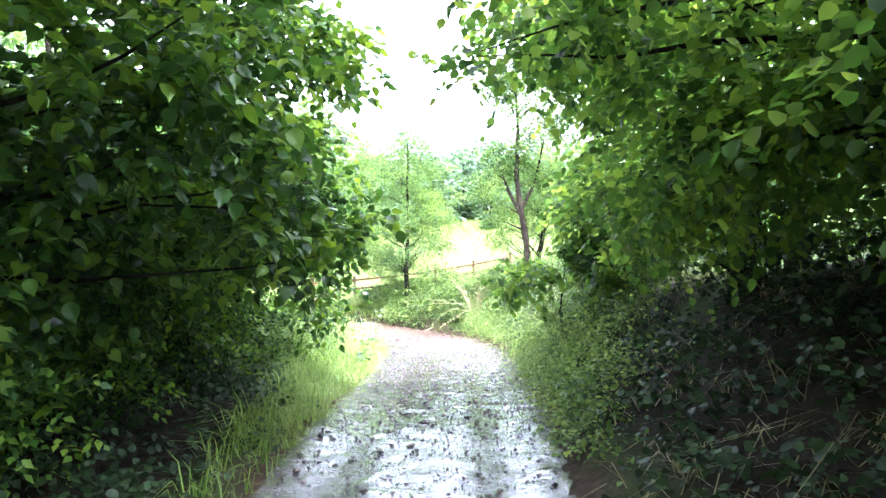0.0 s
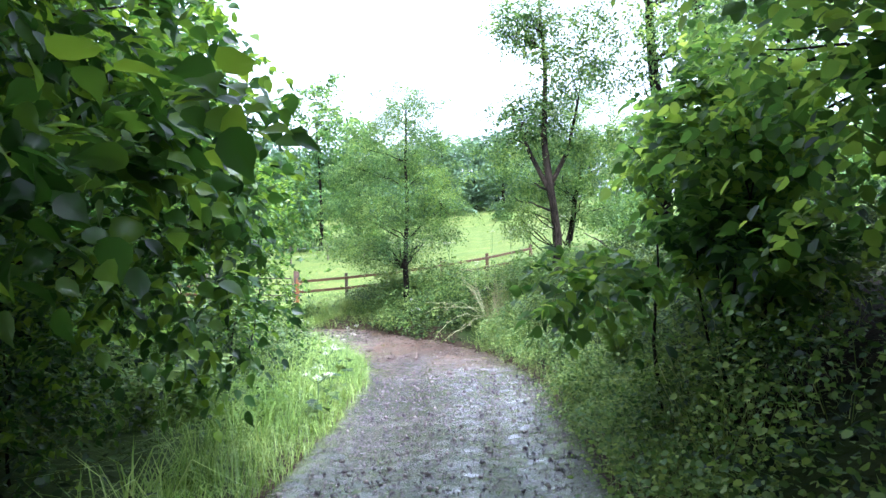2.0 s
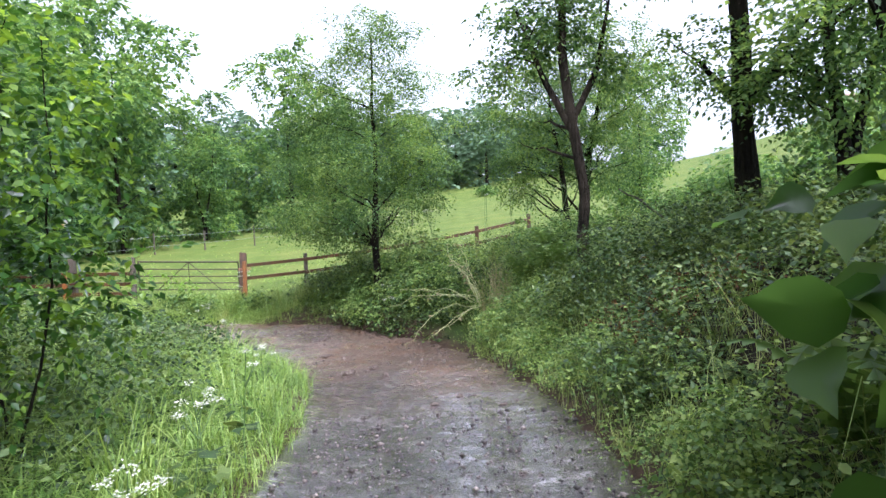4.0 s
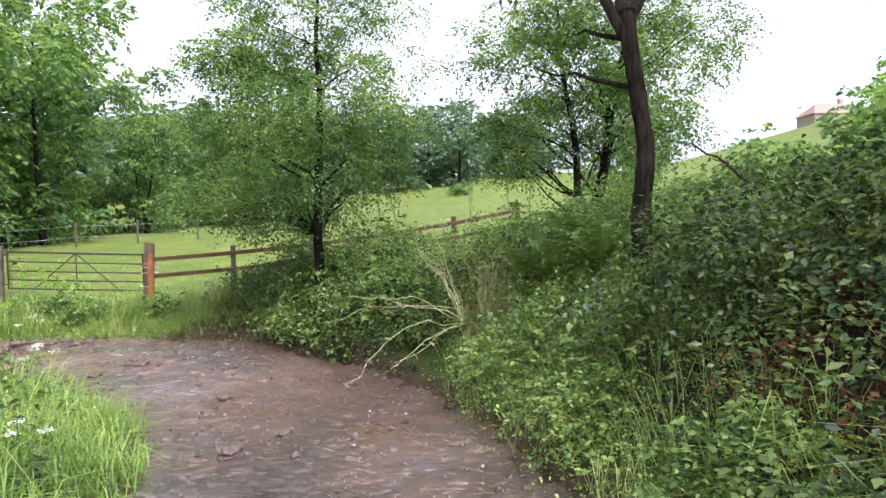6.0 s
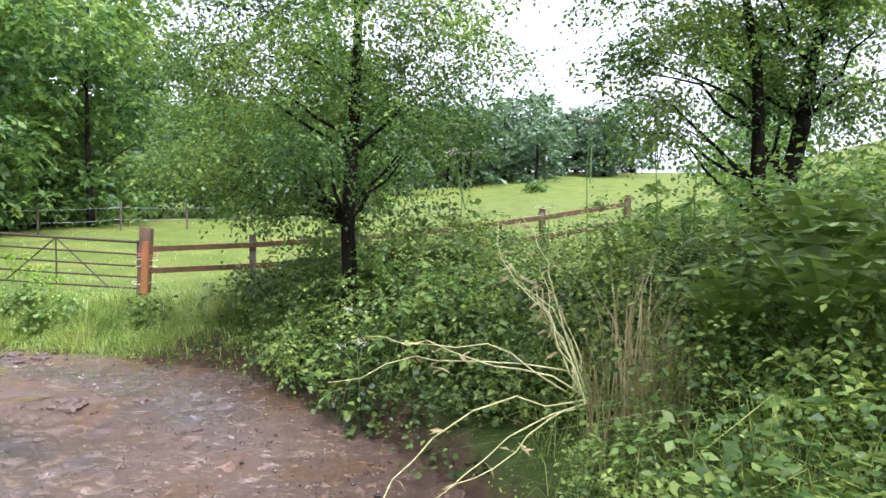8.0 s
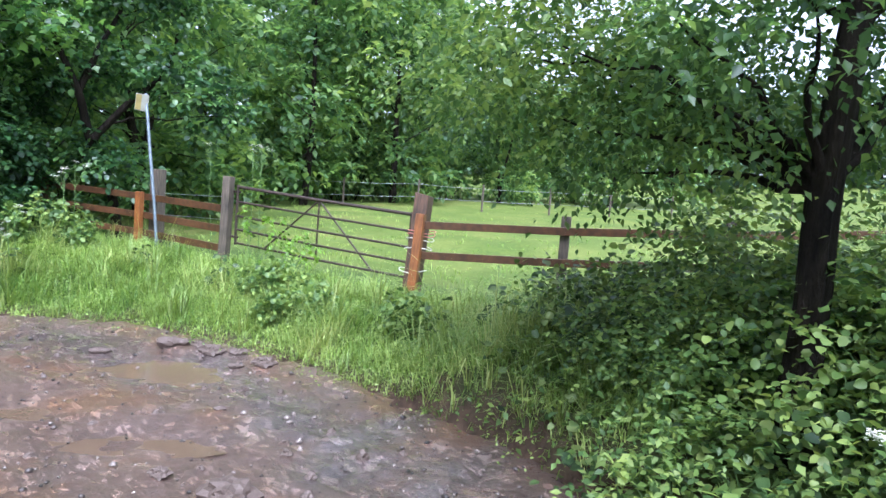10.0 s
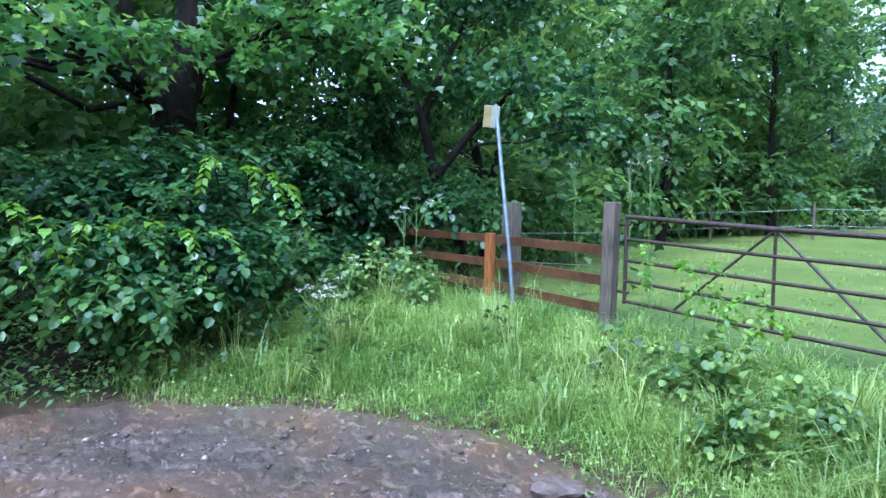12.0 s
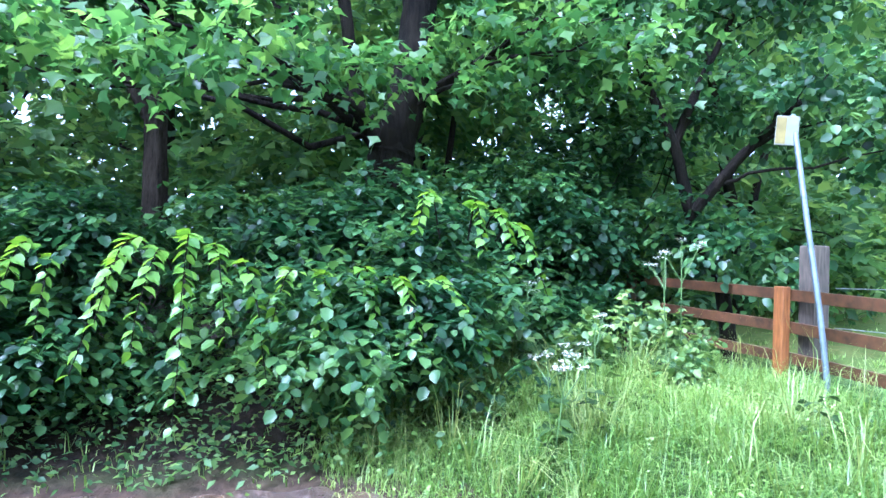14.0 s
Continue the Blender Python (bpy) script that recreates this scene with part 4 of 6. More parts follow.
hanging_spray((-12.05, 23.9, 0.80), [(1.0, -0.40, -0.70), (0.95, 0.05, -0.25), (1.15, 0.05, -1.05), (0.95, 0.45, -0.75), (1.0, -0.15, -0.55), (0.9, 0.25, -0.45), (1.05, -0.30, -0.35)], 46)
hanging_spray((-12.5, 22.9, 0.75), [(0.95, 0.0, -0.6), (0.9, -0.35, -0.8), (0.85, -0.2, -0.35)], 47)
hanging_spray((-12.2, 25.1, 0.55), [(0.8, -0.1, -0.30), (0.85, 0.45, -0.32), (0.85, 0.80, -0.35), (0.75, 0.2, -0.15), (0.7, -0.35, -0.25)], 48)
hanging_spray((-12.6, 26.4, 1.15), [(0.8, 0.4, -0.5), (0.7, 0.0, -0.1), (0.6, -0.4, 0.05), (0.75, 0.2, -0.25)], 49)


def forked_tree(name, label, base, limbs, lobes, leaf, clumps, per, size, kind, seed, spread, shell, twigs, group, bark):
    """A tree whose heavy limbs are given as lines of (x, y, z, radius) in place."""
    rng = np.random.default_rng(seed)
    t = thing(name, label, "tree", group, base)
    o = np.array(base)
    v, f, c = foliage(rng, [(x - o[0], y - o[1], z - o[2], i, j, k) for x, y, z, i, j, k in lobes], clumps, per, size, kind, spread, shell)
    mesh_ob("crown", v, f, leaf, t)
    spine = []
    for k, line in enumerate(limbs):
        q = np.array(line, float)
        v, f = trunk_data(rng, q[:, :3] - o, q[:, 3], 16, 0.09)
        mesh_ob("trunk" if k == 0 else "limb", v, f, bark, t, "", True)
        u = np.linspace(0, 1, 14)
        spine.append(np.stack([np.interp(u, np.linspace(0, 1, len(q)), q[:, m]) for m in range(4)], 1) - np.append(o, 0))
    spine = np.concatenate(spine)
    for q in c[rng.permutation(len(c))[:twigs]]:
        d = np.linalg.norm(spine[:, :3] - q, axis=1) + 1.5 * np.maximum(spine[:, 2] - q[2] + 0.3, 0)
        p = spine[int(np.argmin(d))]
        ln = wander(rng, p[:3], q, 8, 0.24, 0.05)
        mesh_ob("branch", *tube_data(ln, np.linspace(max(min(p[3] * 0.45, 0.055), 0.014), 0.005, 8), 5), bark, t, "", True)
    return t


WT = "woodland trees"
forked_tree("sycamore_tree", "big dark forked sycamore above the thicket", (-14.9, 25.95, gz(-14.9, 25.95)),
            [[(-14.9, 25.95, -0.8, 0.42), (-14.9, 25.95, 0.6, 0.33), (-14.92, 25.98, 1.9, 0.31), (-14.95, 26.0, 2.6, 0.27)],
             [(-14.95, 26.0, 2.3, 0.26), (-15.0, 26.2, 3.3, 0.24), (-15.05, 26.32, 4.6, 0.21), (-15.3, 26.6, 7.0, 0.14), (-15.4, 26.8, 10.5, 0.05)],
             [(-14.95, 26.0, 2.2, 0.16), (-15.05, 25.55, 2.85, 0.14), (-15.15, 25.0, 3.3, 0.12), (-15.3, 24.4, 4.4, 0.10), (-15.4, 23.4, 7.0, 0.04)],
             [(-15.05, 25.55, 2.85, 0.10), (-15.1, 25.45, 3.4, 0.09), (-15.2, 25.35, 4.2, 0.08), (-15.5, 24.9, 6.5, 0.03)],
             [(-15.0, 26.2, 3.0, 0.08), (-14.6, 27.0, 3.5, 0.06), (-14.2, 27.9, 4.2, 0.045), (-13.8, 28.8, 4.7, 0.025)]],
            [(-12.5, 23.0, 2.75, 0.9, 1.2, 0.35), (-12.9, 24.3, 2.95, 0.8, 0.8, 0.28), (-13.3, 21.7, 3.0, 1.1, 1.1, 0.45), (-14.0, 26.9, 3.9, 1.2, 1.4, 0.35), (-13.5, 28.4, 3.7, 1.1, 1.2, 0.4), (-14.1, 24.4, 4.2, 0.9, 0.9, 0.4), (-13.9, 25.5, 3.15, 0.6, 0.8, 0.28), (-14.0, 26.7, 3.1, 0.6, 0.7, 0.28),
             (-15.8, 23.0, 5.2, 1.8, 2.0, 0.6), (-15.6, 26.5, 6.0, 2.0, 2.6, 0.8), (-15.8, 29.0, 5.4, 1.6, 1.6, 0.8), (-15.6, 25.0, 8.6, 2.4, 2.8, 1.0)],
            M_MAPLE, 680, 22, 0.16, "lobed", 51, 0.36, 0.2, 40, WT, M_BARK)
forked_tree("ash_tree", "brown-barked slender tree standing behind the thicket", (-16.4, 22.85, gz(-16.4, 22.85)),
            [[(-16.4, 22.85, -0.7, 0.22), (-16.4, 22.85, 1.5, 0.17), (-16.45, 22.8, 3.2, 0.15), (-16.6, 22.5, 7.5, 0.08)],
             [(-16.4, 22.85, 2.6, 0.09), (-16.2, 22.3, 3.6, 0.07), (-15.9, 21.5, 4.6, 0.03)]],
            [(-16.3, 22.2, 5.2, 1.8, 2.0, 0.8), (-16.6, 22.4, 7.2, 2.0, 2.2, 1.0), (-15.6, 20.6, 4.6, 1.4, 1.5, 0.7)],
            M_MAPLE, 240, 22, 0.19, "lobed", 52, 0.36, 0.2, 16, WT, M_BARK2)
forked_tree("elder_tree", "dark crooked elder leaning beside the pasture fence", (-13.7, 30.3, gz(-13.7, 30.3)),
            [[(-13.7, 30.3, -0.5, 0.11), (-13.75, 30.1, 0.9, 0.085), (-13.95, 29.75, 1.7, 0.08), (-13.9, 29.5, 2.5, 0.065), (-14.2, 29.1, 3.6, 0.05), (-14.4, 28.6, 5.0, 0.02)],
             [(-13.9, 29.8, 1.7, 0.07), (-13.5, 30.2, 2.4, 0.06), (-13.0, 30.6, 3.0, 0.03)],
             [(-13.95, 29.5, 2.5, 0.06), (-14.0, 29.9, 3.4, 0.05), (-13.8, 30.4, 4.6, 0.02)]],
            [(-13.2, 30.7, 3.2, 1.2, 1.1, 0.5), (-14.2, 29.4, 4.4, 1.4, 1.4, 0.6), (-13.6, 30.8, 4.9, 1.5, 1.3, 0.7), (-12.4, 31.2, 2.6, 0.9, 0.9, 0.5), (-13.6, 29.7, 1.5, 0.8, 0.7, 0.5), (-12.9, 30.1, 1.1, 0.7, 0.5, 0.6)],
            M_HAZEL, 260, 22, 0.13, "broad", 53, 0.28, 0.2, 22, WT, M_BARK)
g_ = gz(2.45, 20.45)
forked_tree("ivy_tree", "split-barked tree with a dark furrowed trunk on the bank", (2.45, 20.45, g_),
            [[(2.48, 20.45, g_ - 0.4, 0.13), (2.40, 20.42, 1.5, 0.090), (2.50, 20.52, 2.2, 0.084), (2.40, 20.58, 3.0, 0.080), (2.30, 20.6, 3.8, 0.074)],
             [(2.32, 20.6, 3.6, 0.08), (2.22, 20.62, 4.6, 0.07), (2.3, 20.7, 6.2, 0.05), (2.2, 20.8, 8.0, 0.02)],
             [(2.38, 20.58, 3.2, 0.06), (1.9, 20.7, 4.2, 0.05), (1.5, 20.8, 5.4, 0.02)],
             [(2.36, 20.6, 3.5, 0.06), (2.8, 20.7, 4.3, 0.05), (3.1, 20.8, 5.6, 0.02)]],
            [(1.9, 20.9, 5.2, 1.1, 1.0, 0.7), (3.05, 20.8, 4.5, 0.6, 0.6, 0.45), (1.3, 21.0, 4.5, 0.8, 0.8, 0.45), (2.8, 20.8, 6.3, 1.3, 1.2, 0.8), (1.9, 20.9, 7.5, 1.1, 1.0, 0.6), (1.7, 21.3, 3.5, 0.5, 0.5, 0.3)],
            M_THORN, 330, 44, 0.090, "kite", 12, 0.24, 0.2, 26, "", M_BARK2)

# ---- woodland ----
W = "woodland trees"
wr = np.random.default_rng(77)
WOODS = [(-19.5, 19.5, 12), (-17.0, 33.0, 12), (-23, 37, 15), (-22, 29, 14), (-27, 43, 18), (-31, 33, 17), (-24, 51, 17), (-20, 65, 12), (-31, 56, 20), (-25, 60, 17), (-30, 67, 19),
         (-36, 48, 20), (-23, 22, 15), (-28, 26, 17), (-24, 13, 14), (-38, 64, 22), (-19, 27.5, 11), (-20.5, 43, 14), (-20, 49, 15), (-18.0, 57, 10), (-14.0, 66, 17), (-26, 17, 17), (-11.0, 71, 14)]
lobsets = []
for k in range(3):
    lobsets.append([(wr.normal(0, 0.9), wr.normal(0, 0.9), z, r, r, r * 0.62) for z, r in ((1.5, 2.4), (3.6, 2.9), (5.6, 3.1), (7.6, 2.9), (9.6, 2.3), (11.2, 1.5))])
protos = []
for i, (x, y, h) in enumerate(WOODS):
    k = i % 3
    if i < 3:
        protos.append(tree("woodland_tree", "leafy tree of the wood beyond the fence and the lane's added screen", at_ground(x, y), 12.0, lobsets[k], M_WOOD, 470, 16, 0.30, 0.13, M_BARK, 60 + i, "kite", (0, 0), 22, W, 0.40, 0.3, 1 + k % 2))
    else:
        copy_thing(protos[k], Matrix.Translation(at_ground(x, y)) @ Matrix.Rotation(i * 1.9, 4, 'Z') @ Matrix.Diagonal((h / 12, h / 12, h / 12, 1)))
# first nine: unseen trees added round the lane to keep sky light out
for i, (x, y, h) in enumerate(((-8.6, -5, 11), (-8.4, 1.5, 11), (-8.2, 7.5, 10), (9.6, -5, 11), (9.8, 1.0, 11), (10.5, 6.5, 11), (-4.5, -16, 12), (4.5, -17, 12), (0.5, -22, 13), (9.0, 40.0, 7.5), (11.0, 47.0, 8.5))):
    copy_thing(protos[i % 3], Matrix.Translation(at_ground(x, y)) @ Matrix.Rotation(i * 1.9, 4, 'Z') @ Matrix.Diagonal((h / 12, h / 12, h / 12, 1)))
US = "woodland undergrowth bushes"
up = shrub("elder_bush", "leafy elder bush at the edge of the wood", at_ground(-16.2, 30.6),
           [(0, 0, 1.0, 1.6, 1.6, 1.0), (0.3, 0.2, 2.0, 1.3, 1.3, 0.9)], M_WOOD, 145, 18, 0.205, 71, "kite", 6, group=US, spread=0.26)
for i, (x, y, s) in enumerate(((-18.5, 35.5, 1.2), (-20, 31.5, 1.3), (-17.5, 29.2, 1.1), (-21.5, 39.5, 1.2), (-22.5, 45.5, 1.3), (-22.5, 48.5, 1.4), (-23, 54.5, 1.5), (-22, 57.5, 1.4), (-19, 61.5, 1.5), (-26, 46.5, 1.6),
                               (-17.5, 67.5, 1.6), (-24, 33, 1.7), (-26, 38, 1.7), (-17.5, 21.5, 1.2), (-17, 17.5, 1.4), (-19.5, 24, 1.4), (-21, 16, 1.6), (-29, 48.5, 1.9), (-28, 30, 1.9), (-16.2, 14.5, 1.5))):
    copy_thing(up, Matrix.Translation(at_ground(x, y)) @ Matrix.Rotation(i * 1.3, 4, 'Z') @ Matrix.Diagonal((s * 1.1, s * 1.1, s, 1)))
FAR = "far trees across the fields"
fp = [tree("field_tree", "distant rounded tree beyond the fields", at_ground(x, y), 12.0, lobsets[k], M_FAR_HAZE, 96, 12, 0.78, 0.25, M_BARK, 80 + k, "kite", (0, 0), 3, FAR, 0.6, 0.3) for k, (x, y) in enumerate(((-14, 112), (10, 140)))]
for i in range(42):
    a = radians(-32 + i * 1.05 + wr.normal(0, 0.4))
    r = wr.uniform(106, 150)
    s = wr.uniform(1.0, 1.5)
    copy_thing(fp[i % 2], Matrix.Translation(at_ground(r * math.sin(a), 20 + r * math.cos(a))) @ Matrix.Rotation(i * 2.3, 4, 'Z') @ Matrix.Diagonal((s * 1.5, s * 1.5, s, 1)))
shrub("gorse_bush", "small dark bush standing alone in the pasture", at_ground(5.4, 108),
      [(0, 0, 0.9, 1.4, 1.3, 1.0)], M_WOOD, 90, 14, 0.35, 72, "kite", 3, spread=0.4)


# ---- ground cover ----
def scatter(rng, n, x0, x1, y0, y1, mask):
    x, y = rng.uniform(x0, x1, n), rng.uniform(y0, y1, n)
    d = seg_dist(x, y, MUD)
    k = mask(x, y, d) > rng.uniform(0, 1, n)
    x, y = x[k], y[k]
    return np.stack([x, y, ground_z(x, y)], 1), d[k]


def patch(x, y, s, seed, lo, hi):
    return step(wave(x, y, s, seed), lo, hi)


def blades(rng, pos, h, w, lean=0.35, wind=(0.0, 0.0)):
    """Bent grass blades in tufts."""
    n = len(pos)
    az = rng.uniform(0, 2 * np.pi, n)
    ln = rng.uniform(0.25, 1, n) * lean
    way = np.stack([np.cos(az) * ln + wind[0], np.sin(az) * ln + wind[1], np.zeros(n)], 1)
    side = np.stack([-np.sin(az), np.cos(az), np.zeros(n)], 1) * (w * 0.5)[:, None]
    up = np.array([0, 0, 1.0])
    drop = 1 - 0.35 * np.linalg.norm(way, axis=1)[:, None]
    mid = pos + h[:, None] * (way * 0.32 + up * 0.58)
    tip = pos + h[:, None] * (way * 1.0 + up * drop)
    v = np.stack([pos - side, pos + side, mid - side * 0.75, mid + side * 0.75, tip], 1)
    v[:, :2, 2] -= 0.03
    f = LEAF["blade"][1][None] + (np.arange(n) * 5)[:, None, None]
    return v.reshape(-1, 3), f.reshape(-1, 3)


def grass(name, label, n, area, mask, low, high, seed, lean=0.7, width=(0.006, 0.014), material=None, tuft=5):
    rng = np.random.default_rng(seed)
    p, d = scatter(rng, n // tuft, *area, mask)
    k = np.repeat(np.arange(len(p)), tuft)
    p, d = p[k] + rng.normal(0, 0.035, (len(k), 3)) * np.array([1, 1, 0]), d[k]
    big = np.repeat(rng.uniform(0.6, 1.25, len(k) // tuft), tuft)
    h = rng.uniform(low, high, len(p)) * big * (0.45 + 0.55 * step(d, 0, 0.7)) * (1 + 0.5 * wave(p[:, 0], p[:, 1], 1.1, seed)).clip(0.35, 2)
    v, f = blades(rng, p, np.maximum(h, 0.04), rng.uniform(*width, len(p)), lean)
    return tagged(mesh_ob(name, v, f, material or M_GRASS), label, "grass", "", "stuff")


grass("tall_grass", "tall wet meadow grass along the track edge", 75000, (-8, -1.0, 3, 23.2),
      lambda x, y, d: (d > 0.02) * np.exp(-np.maximum(d - 1.0, 0) / 1.6) * step(y + 2.2 * np.minimum(d, 1.8), 4, 7.5) * np.where(y < 11, d < 0.12 + 0.07 * y, 1), 0.2, 0.66, 101, 1.7)
grass("verge_grass", "lush grass on the verge below the gate", 95000, (-13.5, -2.6, 25, 29.6),
      lambda x, y, d: (d > 0.0) * (0.35 + 0.65 * step(d, 0, 0.5)), 0.08, 0.30, 102, 2.0, (0.005, 0.012))
grass("grass_tussocks", "long arching tussocks of bright grass on the verge", 26000, (-13.2, -3.0, 25.2, 29.2),
      lambda x, y, d: (d > 0.15) * patch(x, y, 1.0, 43, 0.15, 0.5) * (1 - step(y - 0.12 * (x + 9), 28.4, 29.0)), 0.35, 0.72, 109, 1.5, (0.006, 0.014), M_PALEGRASS, 16)
grass("corner_tussocks", "pale arching tussocks beside the hawthorn", 9000, (-5.6, -2.9, 25.3, 27.8),
      lambda x, y, d: (d > 0.08) * np.exp(-((x + 4.3) ** 2 + (y - 26.5) ** 2) / 0.9), 0.40, 0.85, 111, 1.9, (0.006, 0.014), M_PALEGRASS, 14)
grass("seeding_grass", "pale seeding grass stems above the verge", 5000, (-13, -2.8, 25.4, 29.4), lambda x, y, d: (d > 0.15) * patch(x, y, 1.3, 41, -0.2, 0.5), 0.4, 0.75, 107, 1.2, (0.003, 0.007), M_PALEGRASS, 4)
grass("thicket_grass", "rank grass at the foot of the thicket", 5000, (-12.3, -10.6, 20, 27), lambda x, y, d: (d > 0.12) * (1 - step(d, 0.5, 1.0)) * (0.3 + 0.7 * step(y, 24.8, 25.6)), 0.08, 0.28, 106, 1.2, (0.006, 0.014))
grass("pasture_grass", "short pasture grass behind the gate", 56000, (-24, 6, 29.7, 58), lambda x, y, d: np.exp(-(y - 29.5) / 6), 0.04, 0.14, 103, 1.8, (0.006, 0.014))
grass("bank_grass", "long grass growing through the brambles on the bank", 24000, (0.4, 8, 9, 27),
      lambda x, y, d: (d > 0.02) * np.exp(-np.maximum(d - 2.5, 0) / 2) * (1 - 0.75 * step(d, 0.5, 1.2) * (1 - step(y, 18.5, 20.5))), 0.40, 0.95, 104, 1.5, (0.004, 0.009), M_PALEGRASS)
grass("hill_grass", "rank pale grass on the hill above the bank", 36000, (5.5, 34, 20, 62), lambda x, y, d: step(x - 0.33 * (y - 24).clip(0, None), 4.5, 7.0) * np.exp(-(x - 6) / 14), 0.2, 0.5, 108, 1.6, (0.012, 0.035), M_PALEGRASS)
grass("dead_grass", "pale dead grass stalks on the shaded bank", 1100, (1.5, 5.0, 2.5, 7), lambda x, y, d: d > 0.3, 0.12, 0.32, 105, 3.5, (0.006, 0.012), M_DRY)


def cover(name, label, n_clump, per, size, box_, mask, height, seed, material, kind="kite", spread=0.2, low=0.05):
    rng = np.random.default_rng(seed)
    p, d = scatter(rng, n_clump, *box_, mask)
    h = height(p[:, 0], p[:, 1], d)
    rep = np.repeat(np.arange(len(p)), per)
    n = len(rep)
    pos = p[rep] + rng.normal(0, 1, (n, 3)) * np.array([spread, spread, 0])
    pos[:, 2] += h[rep] * rng.uniform(low, 1, n) ** 0.7
    v, f = leaves(rng, pos, size * rng.uniform(0.55, 1.3, n), kind, None, 0.3, 0.62)
    return tagged(mesh_ob(name, v, f, material), label, "undergrowth", "", "stuff")


cover("bramble_bank", "tangled brambles covering the steep bank", 7600, 20, 0.066, (0.6, 9, 9, 20.5),
      lambda x, y, d: step(d, 0.45, 0.95) * np.exp(-np.maximum(d - 3.5, 0) / 2.5) * (0.05 + 0.95 * patch(x, y, 0.85, 31, -0.2, 0.25)),
      lambda x, y, d: 0.25 + 0.55 * step(d, 0, 1.2) + 0.5 * wave(x, y, 0.85, 31) - 0.35 * step(d, 2.2, 3.4), 201, M_BRAMBLE, "kite", 0.17, 0.40)
cover("weedy_bank", "pale nettles and tall weeds on the bank below the trees", 7600, 20, 0.054, (0.6, 9, 10, 27),
      lambda x, y, d: (d > 0.12) * np.exp(-np.maximum(d - 3.5, 0) / 2.5) * np.maximum(step(y, 19.2, 20.6), 1 - step(d, 0.45, 0.95)) * (0.25 + 0.75 * patch(x, y, 1.1, 33, -0.5, 0.3)) * (1 - 0.8 * np.exp(-((x - 0.5) ** 2 + (y - 22.9) ** 2) / 0.25)),
      lambda x, y, d: 0.2 + 0.6 * step(d, 0, 1.2) + 0.35 * wave(x, y, 1.3, 5) + 0.5 * np.exp(-((x - 2.2) ** 2 + (y - 22.6) ** 2) / 1.5), 208, M_NETTLE, "kite", 0.18, 0.25)
cover("cleavers", "fine feathery weeds spilling down the bank to the track", 6000, 22, 0.030, (0.2, 5.5, 10, 26),
      lambda x, y, d: (d > 0.0) * np.exp(-np.maximum(d - 1.6, 0) / 1.2) * (0.25 + 0.75 * (1 - patch(x, y, 1.5, 31, -0.4, 0.5))) * (1 - 0.8 * step(x, 1.9, 2.7) * (1 - step(y, 18.5, 20))),
      lambda x, y, d: 0.16 + 0.45 * step(d, 0, 1.0) + 0.15 * wave(x, y, 0.9, 7), 207, M_GRASS, "kite", 0.16)
cover("nettle_bed", "tall nettles and weeds under the hawthorn", 2900, 22, 0.060, (-5.4, 2.5, 23.5, 30),
      lambda x, y, d: (d > 0.0) * step(x + 0.25 * (y - 26), -4.3, -2.9) * (0.05 + 0.95 * patch(x, y, 1.0, 39, -0.15, 0.25)), lambda x, y, d: 0.10 + 0.30 * step(d, 0.0, 0.5) + 0.80 * step(d, 0.2, 1.1) * step(x, -3.8, -2.4) + 0.30 * wave(x, y, 1.0, 39), 202, M_NETTLE, "kite", 0.2, 0.2)
cover("bramble_bed", "dark brambles mixed with the nettles under the hawthorn", 3000, 18, 0.070, (-5.0, 2.5, 23.5, 29),
      lambda x, y, d: (d > 0.05) * step(x + 0.25 * (y - 26), -4.0, -2.7) * (1 - 0.9 * patch(x, y, 1.0, 39, -0.15, 0.25)), lambda x, y, d: 0.10 + 0.65 * step(d, 0.1, 1.1), 210, M_BRAMBLE, "broad", 0.18, 0.3)
cover("lane_undergrowth", "weeds and ferns on the shaded lane bank", 5200, 22, 0.048, (1.2, 6, 2, 13.5),
      lambda x, y, d: (d > 0.05) * np.exp(-np.maximum(d - 0.35 - 1.1 * step(y, 8, 10.5), 0) / (0.22 + 0.4 * step(y, 8, 10))) * step(y, 4.5, 6.5), lambda x, y, d: 0.2 + 0.65 * step(d, 0, 1.2) + 0.2 * wave(x, y, 0.9, 15), 203, M_NETTLE, "broad", 0.16, 0.3)
cover("lane_undergrowth", "weeds and ferns on the shaded lane bank", 3600, 22, 0.07, (-7, -1.2, -1, 22),
      lambda x, y, d: step(d, 0.5, 1.6) * np.exp(-np.maximum(d - 2.5, 0) / 2) * step(y, 7, 10), lambda x, y, d: 0.2 + 0.5 * step(d, 0.3, 1.6), 204, M_BRAMBLE)
# added cover whose dark leaves stand in for shade beside the lane
cover("shaded_ivy", "added leaf cover on the lane banks, shade put into its dark colour", 4200, 14, 0.075, (-6, 5.5, -2, 9.5),
      lambda x, y, d: step(d, 0.25, 0.8) * (1 - step(y, 7.5, 9.5)) * np.exp(-np.maximum(d - 2.2, 0) / 1.0) * (0.3 + 0.7 * patch(x, y, 1.0, 37, -0.4, 0.3)), lambda x, y, d: 0.12 + 0.3 * step(d, 0.3, 1.6), 209, M_SHADE_COVER, "broad", 0.17, 0.3)
cover("verge_weeds", "low clover and weeds among the verge grass", 3000, 12, 0.035, (-13.5, -3, 25.5, 29.4),
      lambda x, y, d: (d > 0.02) * 0.9, lambda x, y, d: 0.06 + 0.12 * step(d, 0, 1.0), 205, M_GRASS)
